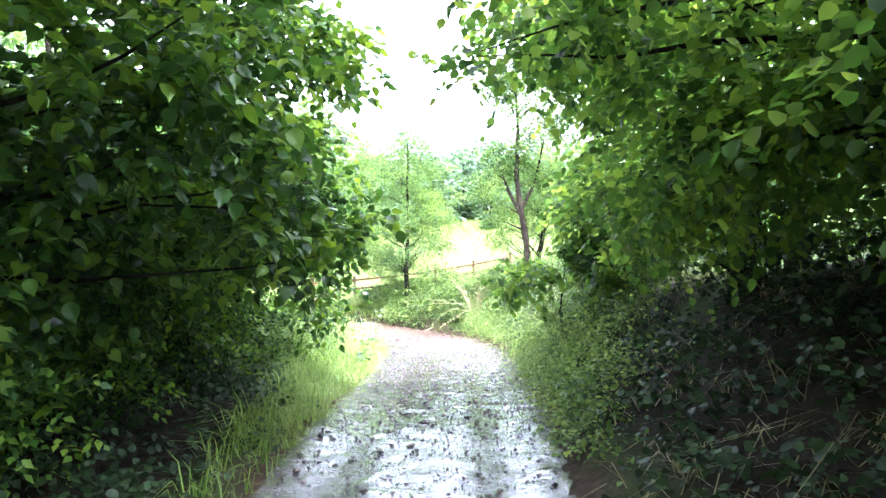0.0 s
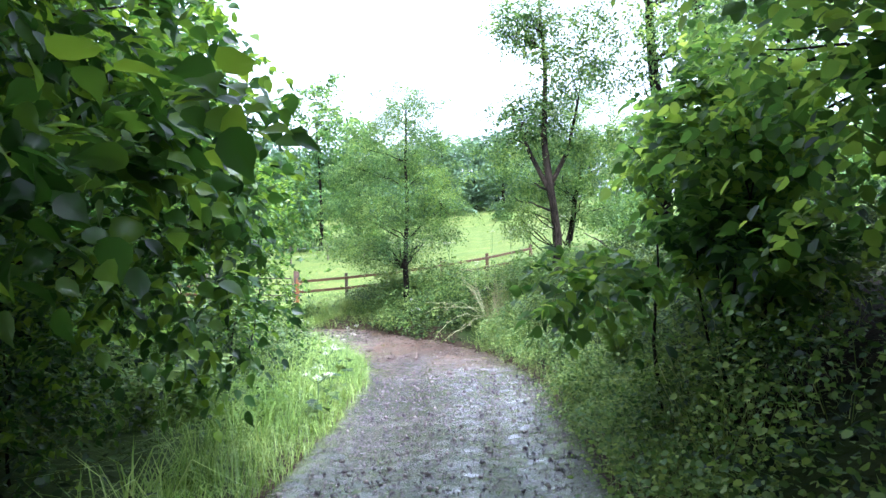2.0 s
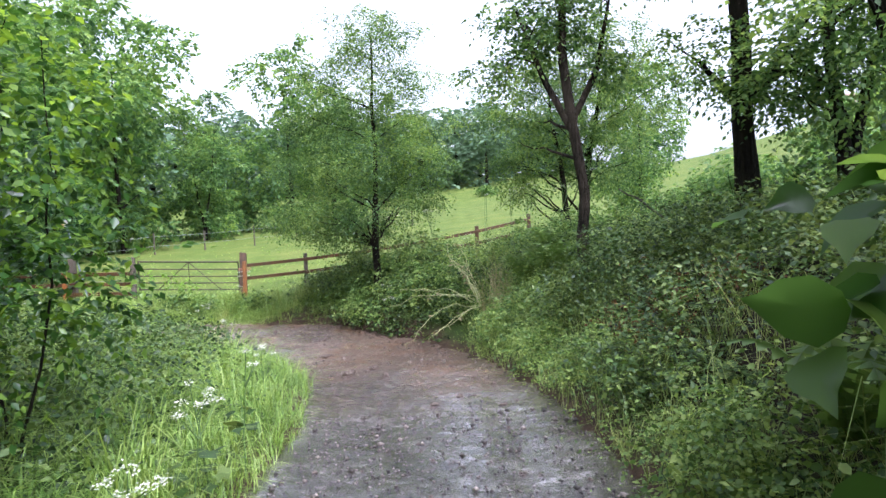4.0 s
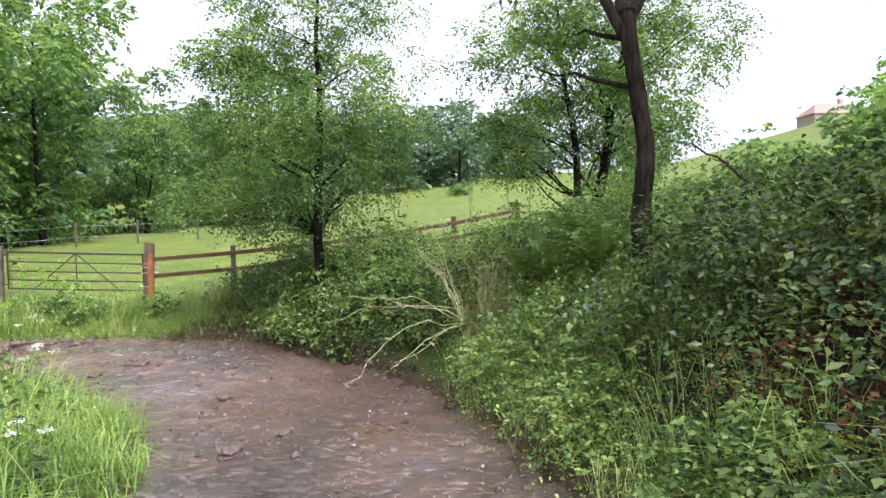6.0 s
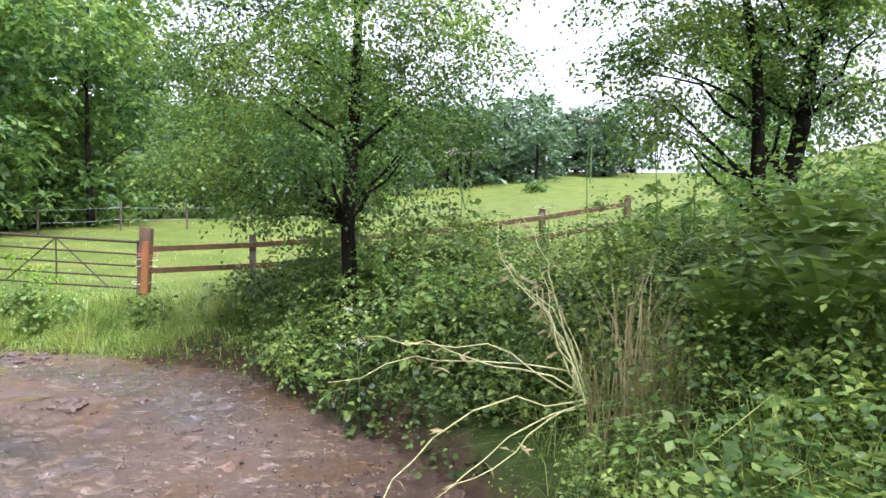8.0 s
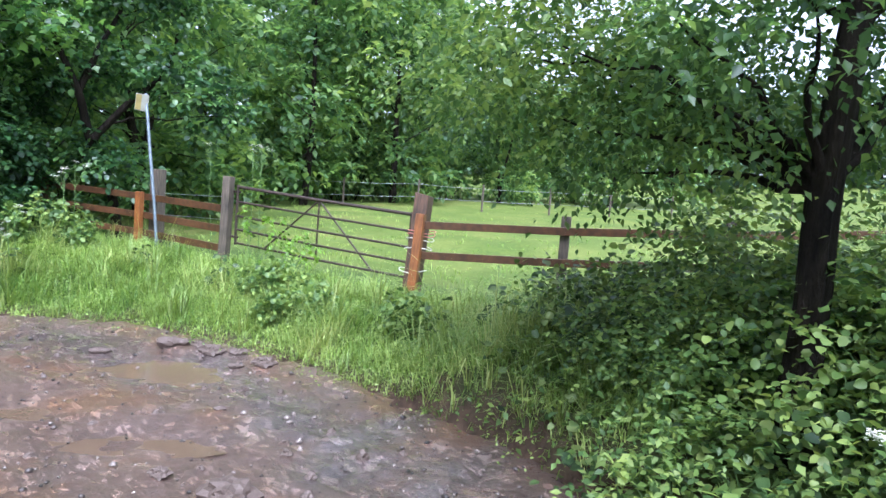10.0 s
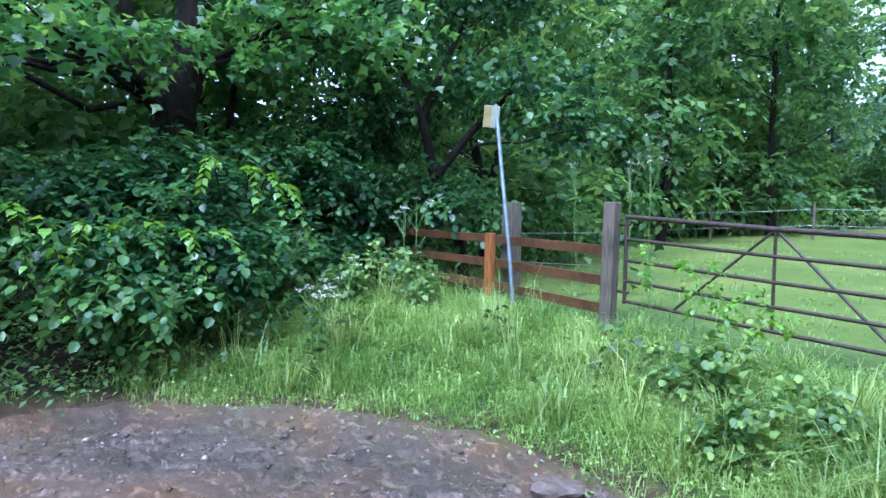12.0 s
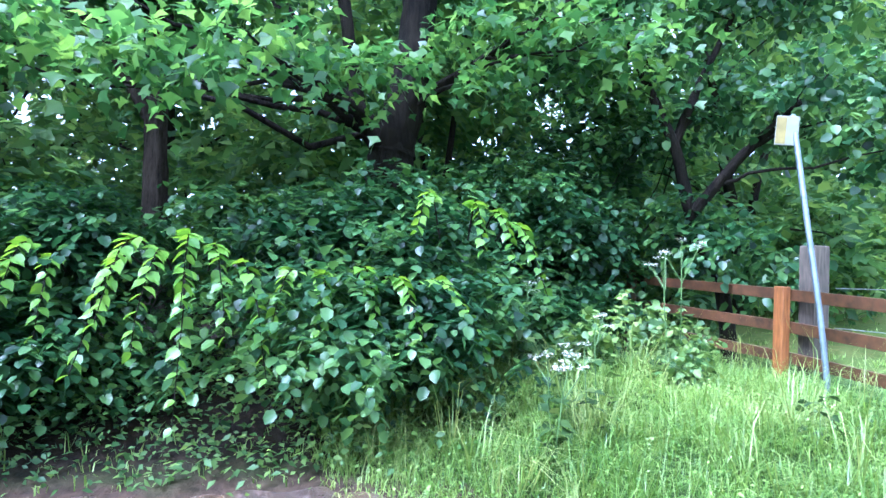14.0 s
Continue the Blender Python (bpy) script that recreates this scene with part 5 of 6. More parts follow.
cover("thicket_skirt", "nettles and ground leaves at the foot of the thicket", 1300, 20, 0.075, (-15, -10.8, 16, 28.5),
      lambda x, y, d: (d > 0.12) * step(-x, 11.2, 11.7) * (1 - step(y, 26.0, 27.0)), lambda x, y, d: 0.15 + 0.35 * step(d, 0, 1.0), 206, M_WOOD)


# ---- brambles, nettles and ferns standing on the banks ----
BR = "bramble bushes on the bank"
bp = [shrub("bramble_bush", "rounded bramble bush with arching stems on the bank", at_ground(2.2, 16.0),
            [(0, 0, 0.35, 0.75, 0.75, 0.45), (0.2, 0.1, 0.7, 0.5, 0.5, 0.3)], M_BRAMBLE, 100, 20, 0.060, 301, "kite", 7, M_STEM, BR, 0.15, 0.25, "bramble", 0.2, 0.75, 0.008),
      shrub("bramble_bush", "rounded bramble bush with arching stems on the bank", at_ground(3.4, 17.8),
            [(0, 0, 0.3, 0.9, 0.7, 0.4), (-0.3, 0.1, 0.6, 0.5, 0.5, 0.35), (0.4, 0, 0.5, 0.4, 0.4, 0.3)], M_BRAMBLE, 90, 20, 0.058, 302, "broad", 7, M_STEM, BR, 0.15, 0.25, "bramble", 0.2, 0.75, 0.008)]
br = np.random.default_rng(303)
spots = [(1.9, 13.5), (2.3, 15.0), (1.95, 17.2), (1.55, 18.8), (2.4, 18.9), (3.3, 19.6), (1.35, 20.6), (2.2, 21.6), (1.0, 22.2), (3.2, 21.8), (1.9, 23.0), (0.6, 23.8), (1.3, 24.6), (2.6, 24.0), (-0.2, 24.9), (0.5, 25.6), (-1.0, 25.5), (-2.2, 26.0),
         (-2.7, 26.9), (-1.6, 27.4), (-0.3, 26.8), (4.2, 16.4), (4.6, 21.2), (3.9, 23.6), (4.4, 14.6), (5.6, 17.8), (2.0, 26.0), (1.2, 27.4), (5.4, 20.0)]
bp.append(shrub("nettle_bush", "rounded pale green nettle bush on the bank", at_ground(2.9, 23.0), [(0, 0, 0.35, 0.7, 0.7, 0.4), (0.1, 0.1, 0.75, 0.45, 0.45, 0.3)], M_NETTLE, 96, 20, 0.060, 304, "kite", 7, M_STEM, "nettle bushes on the bank", 0.15, 0.25, "weed", 0.3, 0.6, 0.007))
for i, (x, y) in enumerate(spots):
    s = br.uniform(0.75, 1.25)
    copy_thing(bp[2 if y > 20.4 or x < 2.0 else i % 2], Matrix.Translation(at_ground(x, y, -0.05)) @ Matrix.Rotation(br.uniform(0, 6.28), 4, 'Z') @ Matrix.Diagonal((s, s, s * br.uniform(0.7, 1.15) * (0.6 if x > 4 else 1.0), 1)))


for i, (x, y, s) in enumerate(((3.9, 26.6, 1.5), (5.0, 26.2, 1.6), (5.8, 24.8, 1.5), (3.9, 30.4, 1.5), (5.5, 30.0, 1.7), (6.9, 29.5, 1.8), (7.5, 27.3, 1.7), (8.6, 26.0, 1.6), (6.6, 26.6, 1.5), (8.6, 31.0, 1.9), (6.4, 33.0, 1.8), (10.0, 28.5, 1.8), (10.6, 32.5, 2.0), (9.0, 24.2, 1.5), (12.0, 36.0, 2.2), (8.5, 36.0, 2.0))):
    copy_thing(bp[i % 2], Matrix.Translation(at_ground(x, y, -0.1)) @ Matrix.Rotation(i * 2.4, 4, 'Z') @ Matrix.Diagonal((s * 1.2, s * 1.2, s * 0.5, 1)))


def umbel_plant(base, height, seed, heads=4, head_r=0.07):
    rng = np.random.default_rng(seed)
    t = thing("hogweed", "tall flowering weed with flat white flower heads", "wildflower", "white flowering weeds", base)
    top = np.array([rng.normal(0, 0.06), rng.normal(0, 0.06), height])
    mesh_ob("stem", *tube_data(wander(rng, (0, 0, -0.1), top, 6, 0.05), np.linspace(0.009, 0.004, 6), 5), M_STEM, t, "", True)
    for k in range(heads):
        a = rng.uniform(0, 6.28)
        tip = top + np.array([math.cos(a) * 0.16, math.sin(a) * 0.16, rng.uniform(-0.12, 0.04)]) * (k > 0)
        if k:
            mesh_ob("branch", *tube_data(wander(rng, top * 0.72, tip, 5, 0.05), np.linspace(0.005, 0.003, 5), 4), M_STEM, t, "", True)
        n = 34
        rr, aa = head_r * np.sqrt(rng.uniform(0, 1, n)), rng.uniform(0, 6.28, n)
        pos = tip + np.stack([rr * np.cos(aa), rr * np.sin(aa), 0.02 - 2.5 * rr ** 2 + rng.normal(0, 0.010, n)], 1)
        v, f = leaves(rng, pos, 0.016, "oval", None, 0.0, 0.95, 1.5)
        tagged(mesh_ob("flower_head", v, f, M_FLOWER, t), kind="stuff")
    n = 10
    pos = np.stack([rng.normal(0, 0.07, n), rng.normal(0, 0.07, n), rng.uniform(0.1, height * 0.6, n)], 1)
    v, f = leaves(rng, pos, rng.uniform(0.10, 0.2, n), "lobed", None, 0.2, 0.8)
    tagged(mesh_ob("leaf_tuft", v, f, M_BRAMBLE, t), kind="stuff")
    return t


HEADS = [(-1.33, 25.32, 0.33), (-1.24, 24.48, 0.15), (-0.94, 26.47, 0.72), (-0.45, 27.22, 0.9), (-0.31, 26.73, 0.7), (0.0, 26.84, 0.6), (1.9, 24.52, 2.6), (2.98, 22.95, 2.75), (-0.25, 25.63, 2.1), (1.06, 25.06, 2.4), (1.61, 24.53, 2.5),
         (-12.4, 27.0, 0.75), (-11.69, 27.36, 0.48), (-11.3, 26.77, 0.22), (-11.24, 27.09, 0.3), (-11.01, 26.68, 0.15), (-11.9, 28.35, 1.2), (-12.0, 28.23, 1.08), (-11.59, 30.72, 1.75), (-11.29, 31.43, 1.8), (-10.22, 30.6, 1.75),
         (-1.62, 14.85, 0.9), (-1.66, 13.85, 0.75), (-1.6, 12.85, 0.7), (-1.7, 14.35, 0.78), (-4.97, 22.41, 0.4), (-3.9, 20.85, 0.3), (-2.45, 18.29, 0.3), (0.6, 24.9, 1.5), (2.6, 23.6, 2.5)]
for i, (x, y, z) in enumerate(HEADS):
    g = gz(x, y)
    umbel_plant((x, y, g), max(z - g, 0.35), 400 + i, 3 + i % 3, 0.046 + 0.010 * (i % 3))


def fern(base, seed, fronds=9, length=0.7):
    rng = np.random.default_rng(seed)
    t = thing("fern", "green bracken fern with arching fronds", "fern", "ferns", base)
    for k in range(fronds):
        a = 2 * math.pi * k / fronds + rng.normal(0, 0.2)
        ln = length * rng.uniform(0.7, 1.2)
        s = np.linspace(0, 1, 12)
        way = np.array([math.cos(a), math.sin(a), 0])
        mid = way * (s[:, None] ** 1.2) * ln * 0.8 + np.array([0, 0, 1.0]) * (np.sin(s * 2.2)[:, None]) * ln * 0.62
        side = np.array([-math.sin(a), math.cos(a), 0])
        w = 0.16 * ln * np.sin(np.pi * (0.12 + 0.88 * s)) ** 0.8
        vs, fs = list(mid), []
        for i in range(1, 12):
            for sg in (-1, 1):
                tip = (mid[i - 1] + mid[i]) / 2 + side * sg * w[i] + way * 0.04 * ln
                tip[2] -= 0.02
                fs.append((i - 1, i, len(vs)))
                vs.append(tip)
        mesh_ob("frond", np.array(vs), np.array(fs), M_NETTLE, t)
    return t


for i, (x, y) in enumerate(((2.2, 22.6), (1.9, 21.9), (1.6, 22.5), (2.2, 21.3), (-2.6, 11.6), (-2.9, 11.1), (2.1, 12.6))):
    fern(at_ground(x, y, 0.5 if x > 0 else 0.05), 500 + i, 11, 0.95 if 1 < x and y > 20 else 0.85)

# ---- dead limb and willowherb on the bank ----
dl = thing("dead_branch", "bare dead branch sticking out of the bank", "branch", "", (4.2, 21.3, 1.8))
rd = np.random.default_rng(550)
mesh_ob("limb", *tube_data(wander(rd, (0.25, 0, -0.45), (-1.0, -0.2, 0.5), 9, 0.14, 0.1), np.linspace(0.032, 0.010, 9), 7), M_GREYWOOD, dl, "", True)
for k in range(3):
    a0 = np.array([-0.05 - 0.24 * k, -0.05 * k, 0.0 + 0.14 * k])
    mesh_ob("side_branch", *tube_data(wander(rd, a0, a0 + rd.normal(0, 0.08, 3) + np.array([-0.2, 0, 0.10]), 6, 0.2), np.linspace(0.012, 0.004, 6), 5), M_GREYWOOD, dl, "", True)


def willowherb(base, height, seed):
    r_ = np.random.default_rng(seed)
    w = thing("willowherb", "tall upright willowherb with narrow leaves", "weed", "willowherb on the bank", base)
    ln = wander(r_, (0, 0, -0.1), (r_.normal(0, 0.08), r_.normal(0, 0.08), height), 9, 0.05)
    mesh_ob("stem", *tube_data(ln, np.linspace(0.008, 0.003, 9), 5), M_STEM, w, "", True)
    s = r_.uniform(0.15, 1, 70)
    pos = np.stack([np.interp(s, np.linspace(0, 1, 9), ln[:, q]) for q in range(3)], 1)
    v, f = leaves(r_, pos, (0.16 - 0.11 * s), "kite", None, -0.25, 0.5, 0.55)
    tagged(mesh_ob("leaf_tuft", v, f, M_BRAMBLE, w), kind="stuff")


for i, (x, y, h) in enumerate(((4.0, 21.6, 1.35), (3.8, 21.9, 1.1), (4.5, 20.6, 1.2), (4.25, 21.0, 1.0), (3.45, 22.2, 1.2), (2.0, 22.9, 1.1), (1.65, 23.4, 1.15))):
    willowherb(at_ground(x, y), h, 560 + i)

# ---- cut stalks, stones and twigs ----
rng = np.random.default_rng(600)
ST = "pale cut stalks on the bank"
ends = [(0.16, 23.6, 1.45), (0.28, 23.4, 1.15), (0.45, 23.3, 0.80), (0.34, 23.4, 1.0), (-0.9, 23.2, 0.40), (-1.3, 23.0, 0.18), (-0.65, 23.3, 0.50), (-0.56, 21.9, -0.48), (-0.20, 22.3, -0.30), (-0.40, 22.1, -0.42)]
for i in range(14):
    k = i % 10
    e = np.array(ends[k]) + rng.normal(0, 0.16, 3) * (1, 1, 0.7 if k < 7 else 0.1)
    a = np.array([0.72 + rng.normal(0, 0.07), 22.85 + rng.normal(0, 0.09), 0.16 + rng.normal(0, 0.04)])
    st = thing("cut_stalk", "pale dry cut stalk lying across the bank", "stalk", ST, tuple(a))
    ln = wander(rng, (0, 0, 0), e - a, 9, 0.24, 0.14 if k < 7 else 0.08)
    mesh_ob("stalk", *tube_data(ln, np.linspace(0.0075, 0.003, 9), 5), M_STRAW, st, "", True)
    n = 7
    pos = ln[rng.integers(3, 9, n)] + rng.normal(0, 0.03, (n, 3))
    v, f = leaves(rng, pos, rng.uniform(0.06, 0.15, n), "kite", None, 0.3, 0.4, 0.35)
    tagged(mesh_ob("dry_leaf_tuft", v, f, M_DRY, st), kind="stuff")

stone_me = []
for k in range(8):
    bm = bmesh.new()
    bmesh.ops.create_icosphere(bm, subdivisions=3 if k < 3 else 2, radius=1.0)
    sr = random.Random(k)
    ph = [sr.uniform(0, 6) for _ in range(6)]
    for v in bm.verts:
        s = 1 + 0.22 * math.sin(3 * v.co.x + ph[0]) + 0.18 * math.sin(4 * v.co.y + ph[1]) + 0.15 * math.sin(5 * v.co.z + ph[2]) + 0.10 * math.sin(8 * v.co.x + 7 * v.co.y + ph[3]) + 0.08 * math.sin(11 * v.co.z - 9 * v.co.x + ph[4])
        v.co = Vector((v.co.x * s, v.co.y * s * 0.8, v.co.z * s * 0.55))
    me = bpy.data.meshes.new("stone"); bm.to_mesh(me); bm.free(); me.materials.append(M_ROCK)
    stone_me.append(me)


def track_height(x, y):
    return float(track_surface(np.array([x]), np.array([y]))[0])


STONES = [(-4.75, 25.07, 0.17), (-4.96, 24.08, 0.11), (-8.0, 27.2, 0.16), (-6.75, 27.35, 0.12), (-1.5, 19.5, 0.11), (-2.45, 22.5, 0.10), (-5.3, 25.0, 0.07), (-4.0, 25.3, 0.08), (-8.3, 26.5, 0.09), (-7.5, 27.3, 0.13), (-7.2, 27.4, 0.10), (-6.9, 27.1, 0.07),
          (-7.8, 27.35, 0.08), (-1.2, 20.2, 0.08), (-0.9, 19.3, 0.06), (-0.3, 21.2, 0.06), (0.1, 20.1, 0.05), (-2.9, 24.4, 0.06), (-3.4, 23.9, 0.07), (-4.5, 26.1, 0.06)]
for k in range(250):
    while True:
        x, y = rng.uniform(-11, 1.4), rng.uniform(7, 27.2)
        if seg_dist(np.array([x]), np.array([y]), MUD)[0] < -0.12:
            break
    STONES.append((x, y, rng.uniform(0.018, 0.05) * (0.55 if y < 17 else 1.0)))
for i, (x, y, s) in enumerate(STONES):
    o = new("stone", stone_me[i % 3 if s > 0.06 else 3 + i % 5])
    o.matrix_world = Matrix.Translation((x, y, track_height(x, y) + s * 0.18)) @ Matrix.Rotation(i * 2.1, 4, 'Z') @ Matrix.Diagonal((s, s, s, 1))
    tagged(o, "wet brown stone half sunk in the muddy track", "stone", "stones in the track")
n = 40000
px, py = rng.uniform(-11.2, 1.6, n), rng.uniform(3, 27.4, n)
px[33000:] = rng.uniform(-1.4, 1.6, 7000); py[33000:] = rng.uniform(3, 17, 7000)
dd = seg_dist(px, py, MUD)
want = 0.25 + 0.55 * patch(px, py, 1.1, 61, 0.0, 0.5) * (py > 17) + 0.9 * np.exp(-((dd + 0.8) / 0.45) ** 2) * (py > 20) + 0.3 * (py < 17)
k = (dd < -0.04) & (want > rng.uniform(0, 1, n))
px, py = px[k], py[k]
n = len(px)
oct_v = np.array([(1, 0, 0), (0, 1, 0), (-1, 0, 0), (0, -1, 0), (0, 0, 0.7), (0, 0, -0.7)], float)
oct_f = np.array([(0, 1, 4), (1, 2, 4), (2, 3, 4), (3, 0, 4), (1, 0, 5), (2, 1, 5), (3, 2, 5), (0, 3, 5)])
sz = rng.uniform(0.005, 0.018, n) * (1 + 1.0 * (rng.uniform(0, 1, n) > 0.92))
jit = 1 + rng.uniform(-0.35, 0.35, (n, 6, 1))
pv = np.stack([px, py, track_surface(px, py) + sz * 0.35], 1)[:, None] + oct_v[None] * sz[:, None, None] * jit
tagged(mesh_ob("gravel", pv.reshape(-1, 3), (oct_f[None] + (np.arange(n) * 6)[:, None, None]).reshape(-1, 3), M_GRIT), "loose wet gravel strewn over the track", "gravel", "", "stuff")

# ---- gate twine, climbing weed, field posts, house ----
tw = thing("baler_twine", "loops of pink and white twine tying the gate to its post", "twine", "", P_R)
for h, m in ((0.62, M_TWINE), (0.66, M_TWINE), (0.56, M_TWINEW), (0.44, M_TWINEW), (0.14, M_TWINEW)):
    ln = []
    for q in range(13):
        a = q / 12 * 2 * math.pi
        ln.append((0.01 + 0.16 * math.cos(a) - (0.06 if math.cos(a) < -0.5 else 0) + 0.07 * h, -0.03 + 0.17 * math.sin(a) + 0.2 * h, h + 0.02 * math.sin(a * 2 + h * 9)))
    tubes("loop", [(ln, 0.006)], m, tw, "", 5)
fpm = bpy.data.meshes.new("post")
v, f = tube_data([(0, 0, -0.3), (0, 0, 0.6), (0, 0, 1.25)], [0.05, 0.048, 0.045], 7)
fpm.from_pydata([tuple(a) for a in v.tolist()], [], [tuple(a) for a in f.tolist()] + [tuple(range(14, 21))])
fpm.materials.append(M_GREYWOOD)
wire_at = []
wf = thing("wire_fence", "thin post and wire fence across the pasture", "fence", "", (0, 0, 0))
for i, (x, y) in enumerate(((-23.5, 40), (-21.5, 42.0), (-19.3, 44.2), (-17.0, 46.5), (-14.9, 48.6), (-12.6, 51), (-10.4, 53.2), (-8.0, 55.5), (-5.6, 58), (-3, 60.5))):
    o = new("post", fpm)
    o.parent = wf
    o.location = at_ground(x, y)
    wire_at.append(np.array(at_ground(x, y)))
for h in (0.5, 1.05):
    for a, c in zip(wire_at, wire_at[1:]):
        tubes("wire", [([a + (0, 0, h), (a + c) / 2 + (0, 0, h - 0.03), c + (0, 0, h)], 0.008)], M_WIRE, wf, "", 4)
for a, c, h in (((-9.76, 29.50), (-11.4, 29.55), 0.86), ((-9.76, 29.50), (-11.4, 29.55), 0.50)):
    tubes("wire", [([(a[0], a[1], h), (c[0], c[1], h - 0.05)], 0.004)], M_WIRE, wf, "", 4)
cw = thing("climbing_weed", "pale-leaved bindweed scrambling over the gate bars", "weed", "", (-9.0, 29.25, -0.1))
v, f, c = foliage(rng, [(0, 0, 0.55, 0.35, 0.14, 0.5), (0.5, 0, 0.6, 0.3, 0.12, 0.35), (1.0, -0.1, 0.35, 0.4, 0.15, 0.35)], 60, 7, 0.06, "oval", 0.07, 0.2)
mesh_ob("foliage", v, f, M_TIP, cw)
for q in c[:9]:
    mesh_ob("stem", *tube_data(wander(rng, (q[0] * 0.6, 0, -0.1), q, 6, 0.15), np.linspace(0.005, 0.002, 6), 4), M_STEM, cw, "", True)

hx, hy = 105.0, 180.0
house = thing("house", "distant brick house with tiled roof on the hill", "house", "", at_ground(hx, hy, -4.0))
bm = bmesh.new(); box(bm, -6, 6, -4, 4, -1, 5.2)
part("wall", bm, M_BRICK, house)
bm = bmesh.new()
rv = [bm.verts.new(p) for p in ((-6.4, -4.4, 5.2), (6.4, -4.4, 5.2), (6.4, 4.4, 5.2), (-6.4, 4.4, 5.2), (-3.4, 0, 8.2), (3.4, 0, 8.2))]
for q in ((0, 1, 5, 4), (1, 2, 5), (2, 3, 4, 5), (3, 0, 4), (3, 2, 1, 0)):
    bm.faces.new([rv[i] for i in q])
roof = part("roof", bm, M_ROOF, house)
bm = bmesh.new(); box(bm, 2.6, 3.5, -0.5, 0.5, 6.6, 9.4, 0.05)
part("chimney", bm, M_BRICK, roof)
for wx in (-3.6, 0, 3.6):
    for wz in (1.2, 3.6):
        bm = bmesh.new(); box(bm, wx - 0.6, wx + 0.6, -4.06, -3.98, wz - 0.6, wz + 0.6)
        part("window", bm, M_PANE, house)

for i, (x, y, s) in enumerate(((3.0, 24.3, 0.5), (4.1, 24.9, 0.55), (2.4, 25.6, 0.6), (10.5, 41.2, 0.55), (11.9, 40.0, 0.6), (12.5, 37.6, 0.5), (13.2, 35.5, 0.6), (14.5, 50.3, 0.7), (17.1, 49.2, 0.75), (11.0, 46.3, 0.6), (17.4, 44.4, 0.65), (19.0, 59.4, 0.9), (24.3, 62.0, 0.9), (20.5, 52.0, 0.7), (12.5, 29, 1.2), (10.8, 34, 1.1), (15, 35, 1.4), (20, 40, 1.6), (25, 44, 1.8), (30, 52, 2.0))):
    copy_thing(up, Matrix.Translation(at_ground(x, y)) @ Matrix.Rotation(i * 1.1, 4, 'Z') @ Matrix.Diagonal((s, s, s * 0.9, 1)))

DK = "broad-leaved weeds on the verge"
dk = shrub("dock_plant", "broad-leaved dock growing in the verge grass", at_ground(-8.9, 28.6), [(0, 0, 0.12, 0.16, 0.16, 0.1), (0, 0, 0.3, 0.1, 0.1, 0.14)], M_BRAMBLE, 9, 4, 0.11, 701, "oval", 4, M_STEM, DK, 0.08, 0.2, "weed", 0.2, 0.5, 0.005)
for i, (x, y, s) in enumerate(((-8.2, 28.7, 0.9), (-6.1, 28.7, 0.8), (-5.3, 28.5, 1.0), (-4.5, 28.2, 1.0), (-3.9, 27.9, 1.1), (-10.4, 28.5, 0.7), (-12.2, 27.2, 1.0), (-3.4, 27.4, 1.1))):
    copy_thing(dk, Matrix.Translation(at_ground(x, y)) @ Matrix.Rotation(i * 1.9, 4, 'Z') @ Matrix.Diagonal((s, s, s, 1)))

UH = "leafy low bushes by the fence"
ub = shrub("currant_bush", "leafy green currant bush by the pasture fence", at_ground(-2.1, 26.8),
           [(0, 0, 0.35, 0.8, 0.65, 0.4), (0.2, 0.1, 0.75, 0.6, 0.5, 0.35)], M_NETTLE, 130, 20, 0.055, 711, "broad", 9, M_STEM, UH, 0.18, 0.3, "shrub", 0.35, 0.65, 0.010)
for i, (x, y, s) in enumerate(((-2.9, 27.5, 0.9), (-1.3, 26.2, 1.05), (-0.4, 25.5, 1.0), (-0.9, 26.9, 1.4), (-2.0, 27.8, 1.3), (0.4, 25.7, 1.0), (0.1, 26.6, 1.3))):
    copy_thing(ub, Matrix.Translation(at_ground(x, y, -0.05)) @ Matrix.Rotation(i * 2.2, 4, 'Z') @ Matrix.Diagonal((s, s, s, 1)))

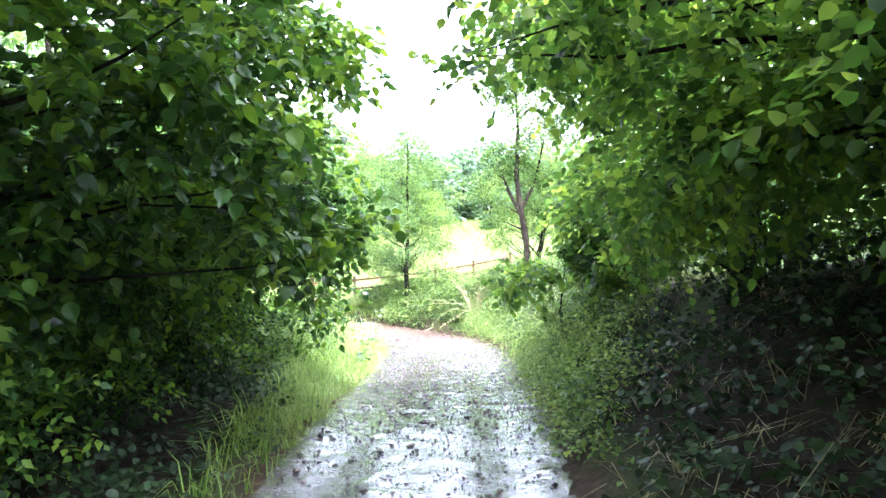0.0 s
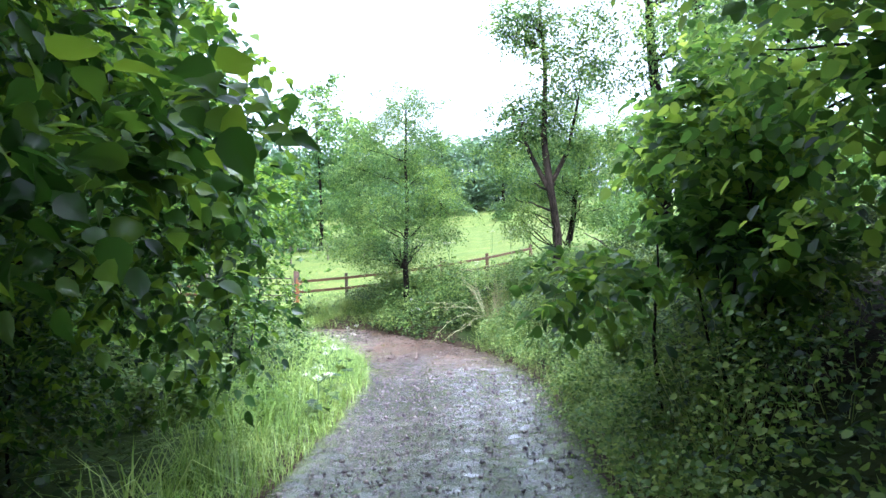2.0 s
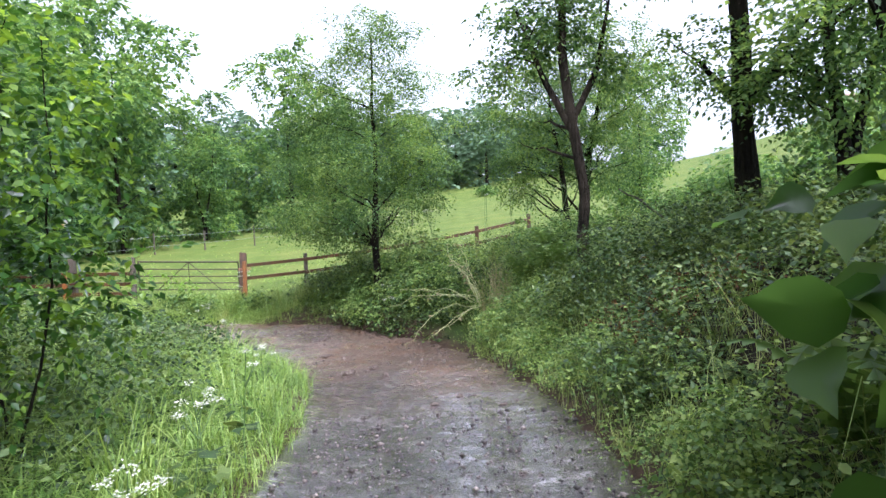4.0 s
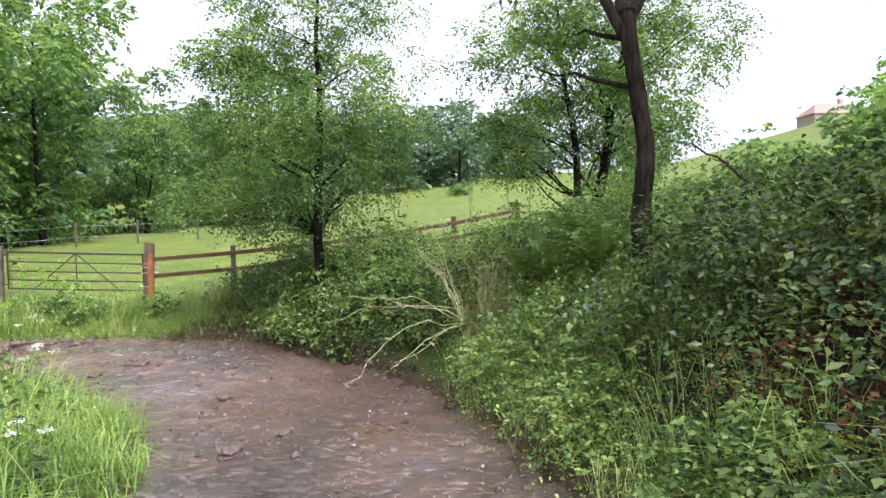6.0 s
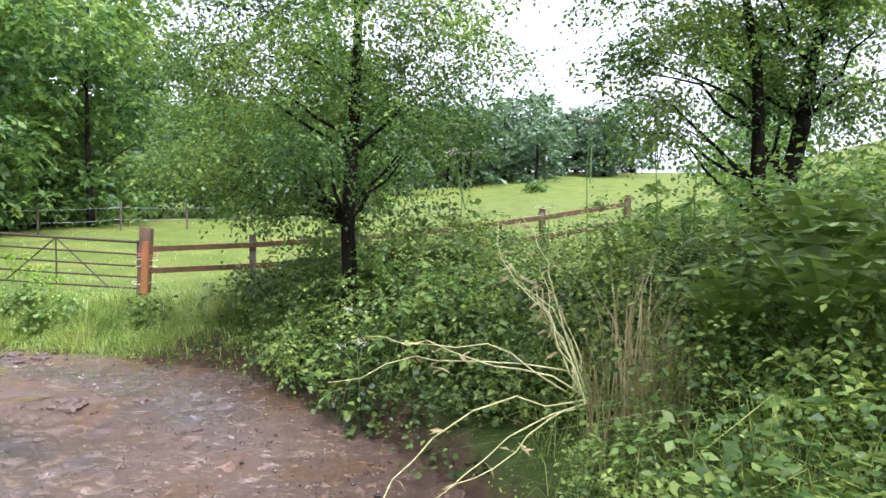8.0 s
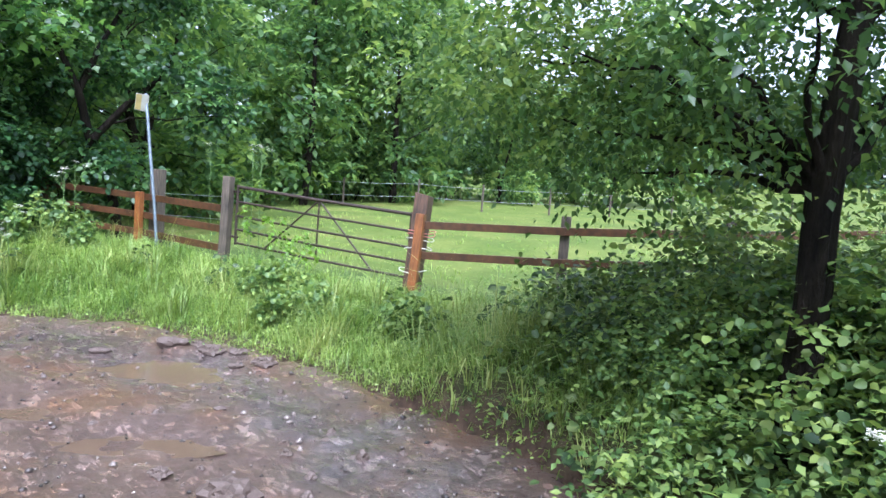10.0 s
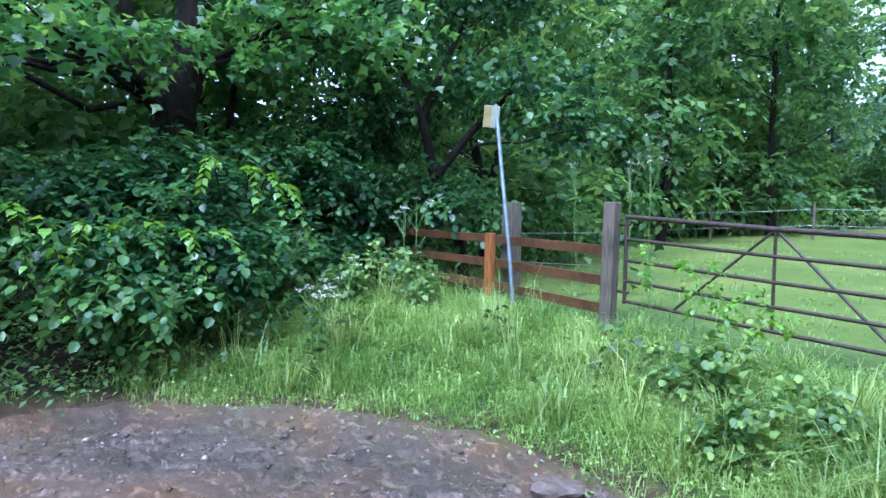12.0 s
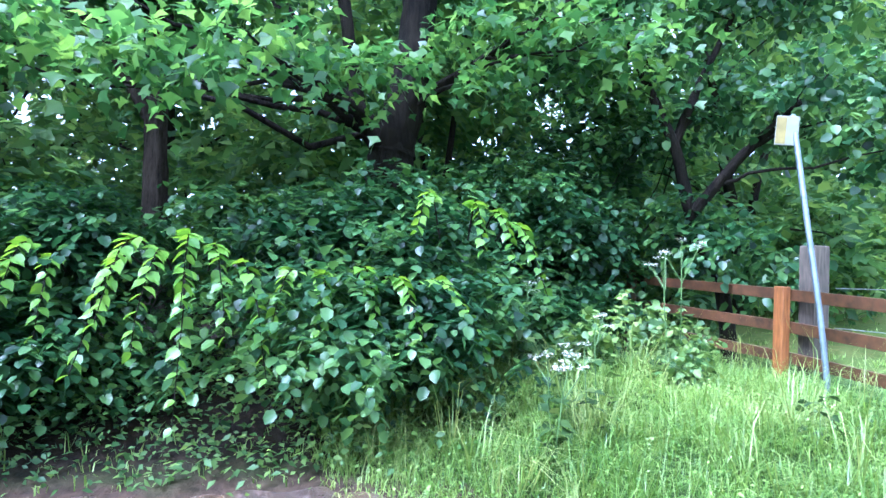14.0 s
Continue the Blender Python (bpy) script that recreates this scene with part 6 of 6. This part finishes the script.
NT = "nettles on the verge"
nt_ = shrub("nettle_clump", "clump of tall green nettles before the field gate", at_ground(-7.9, 28.6), [(0, 0, 0.25, 0.30, 0.25, 0.25), (0.05, 0, 0.55, 0.24, 0.2, 0.2)], M_NETTLE, 46, 12, 0.075, 721, "broad", 8, M_STEM, NT, 0.10, 0.2, "weed", 0.4, 0.6, 0.005)
for i, (x, y, s) in enumerate(((-7.4, 28.2, 0.9), (-8.4, 28.7, 0.7), (-7.0, 28.5, 0.8), (-5.6, 28.3, 1.0), (-12.3, 27.6, 1.1), (-11.9, 28.4, 1.0), (-12.7, 28.5, 1.2))):
    copy_thing(nt_, Matrix.Translation(at_ground(x, y, -0.03)) @ Matrix.Rotation(i * 1.7, 4, 'Z') @ Matrix.Diagonal((s, s, s, 1)))

M_RUSTLEAF = leaf_mat("dead_bracken", (0.06, 0.028, 0.010), (0.15, 0.070, 0.022), (0.26, 0.14, 0.05), 0.7, 0.2, 1.0)
for i, (x, y) in enumerate(((2.5, 16.8), (2.9, 17.4), (2.3, 17.6), (3.3, 16.6), (3.0, 18.4))):
    shrub("dead_bracken", "withered rust-brown bracken among the brambles", at_ground(x, y), [(0, 0, 0.35, 0.35, 0.35, 0.25)], M_RUSTLEAF, 26, 12, 0.06, 740 + i, "kite", 5, M_DRYSTEM, "withered bracken", 0.16, 0.2, "fern", 0.5, 0.4, 0.004)
grass("dry_grass", "upright tuft of straw-coloured dead grass on the bank", 260, (0.75, 1.45, 22.5, 23.3), lambda x, y, d: d > 0.05, 0.7, 1.2, 110, 0.5, (0.008, 0.014), M_DRY)

HL = "broad-leaved hogweed by the hawthorn"
hl = shrub("hogweed_clump", "clump of broad lobed hogweed leaves by the track", at_ground(-1.4, 24.9), [(0, 0, 0.30, 0.32, 0.32, 0.16), (0, 0, 0.55, 0.22, 0.22, 0.12)], M_NETTLE, 20, 4, 0.115, 751, "lobed", 8, M_STEM, HL, 0.10, 0.3, "weed", 0.25, 0.75, 0.006)
for i, (x, y, s) in enumerate(((-0.8, 24.8, 1.2), (-0.2, 25.0, 1.1), (-1.9, 25.4, 1.0), (0.3, 24.5, 1.2), (-2.4, 26.0, 0.9), (-0.6, 25.6, 1.4), (0.7, 24.2, 1.0), (1.3, 21.4, 1.0), (1.7, 19.9, 0.9), (1.9, 15.6, 0.8))):
    copy_thing(hl, Matrix.Translation(at_ground(x, y, 0.1)) @ Matrix.Rotation(i * 1.9, 4, 'Z') @ Matrix.Diagonal((s, s, s, 1)))
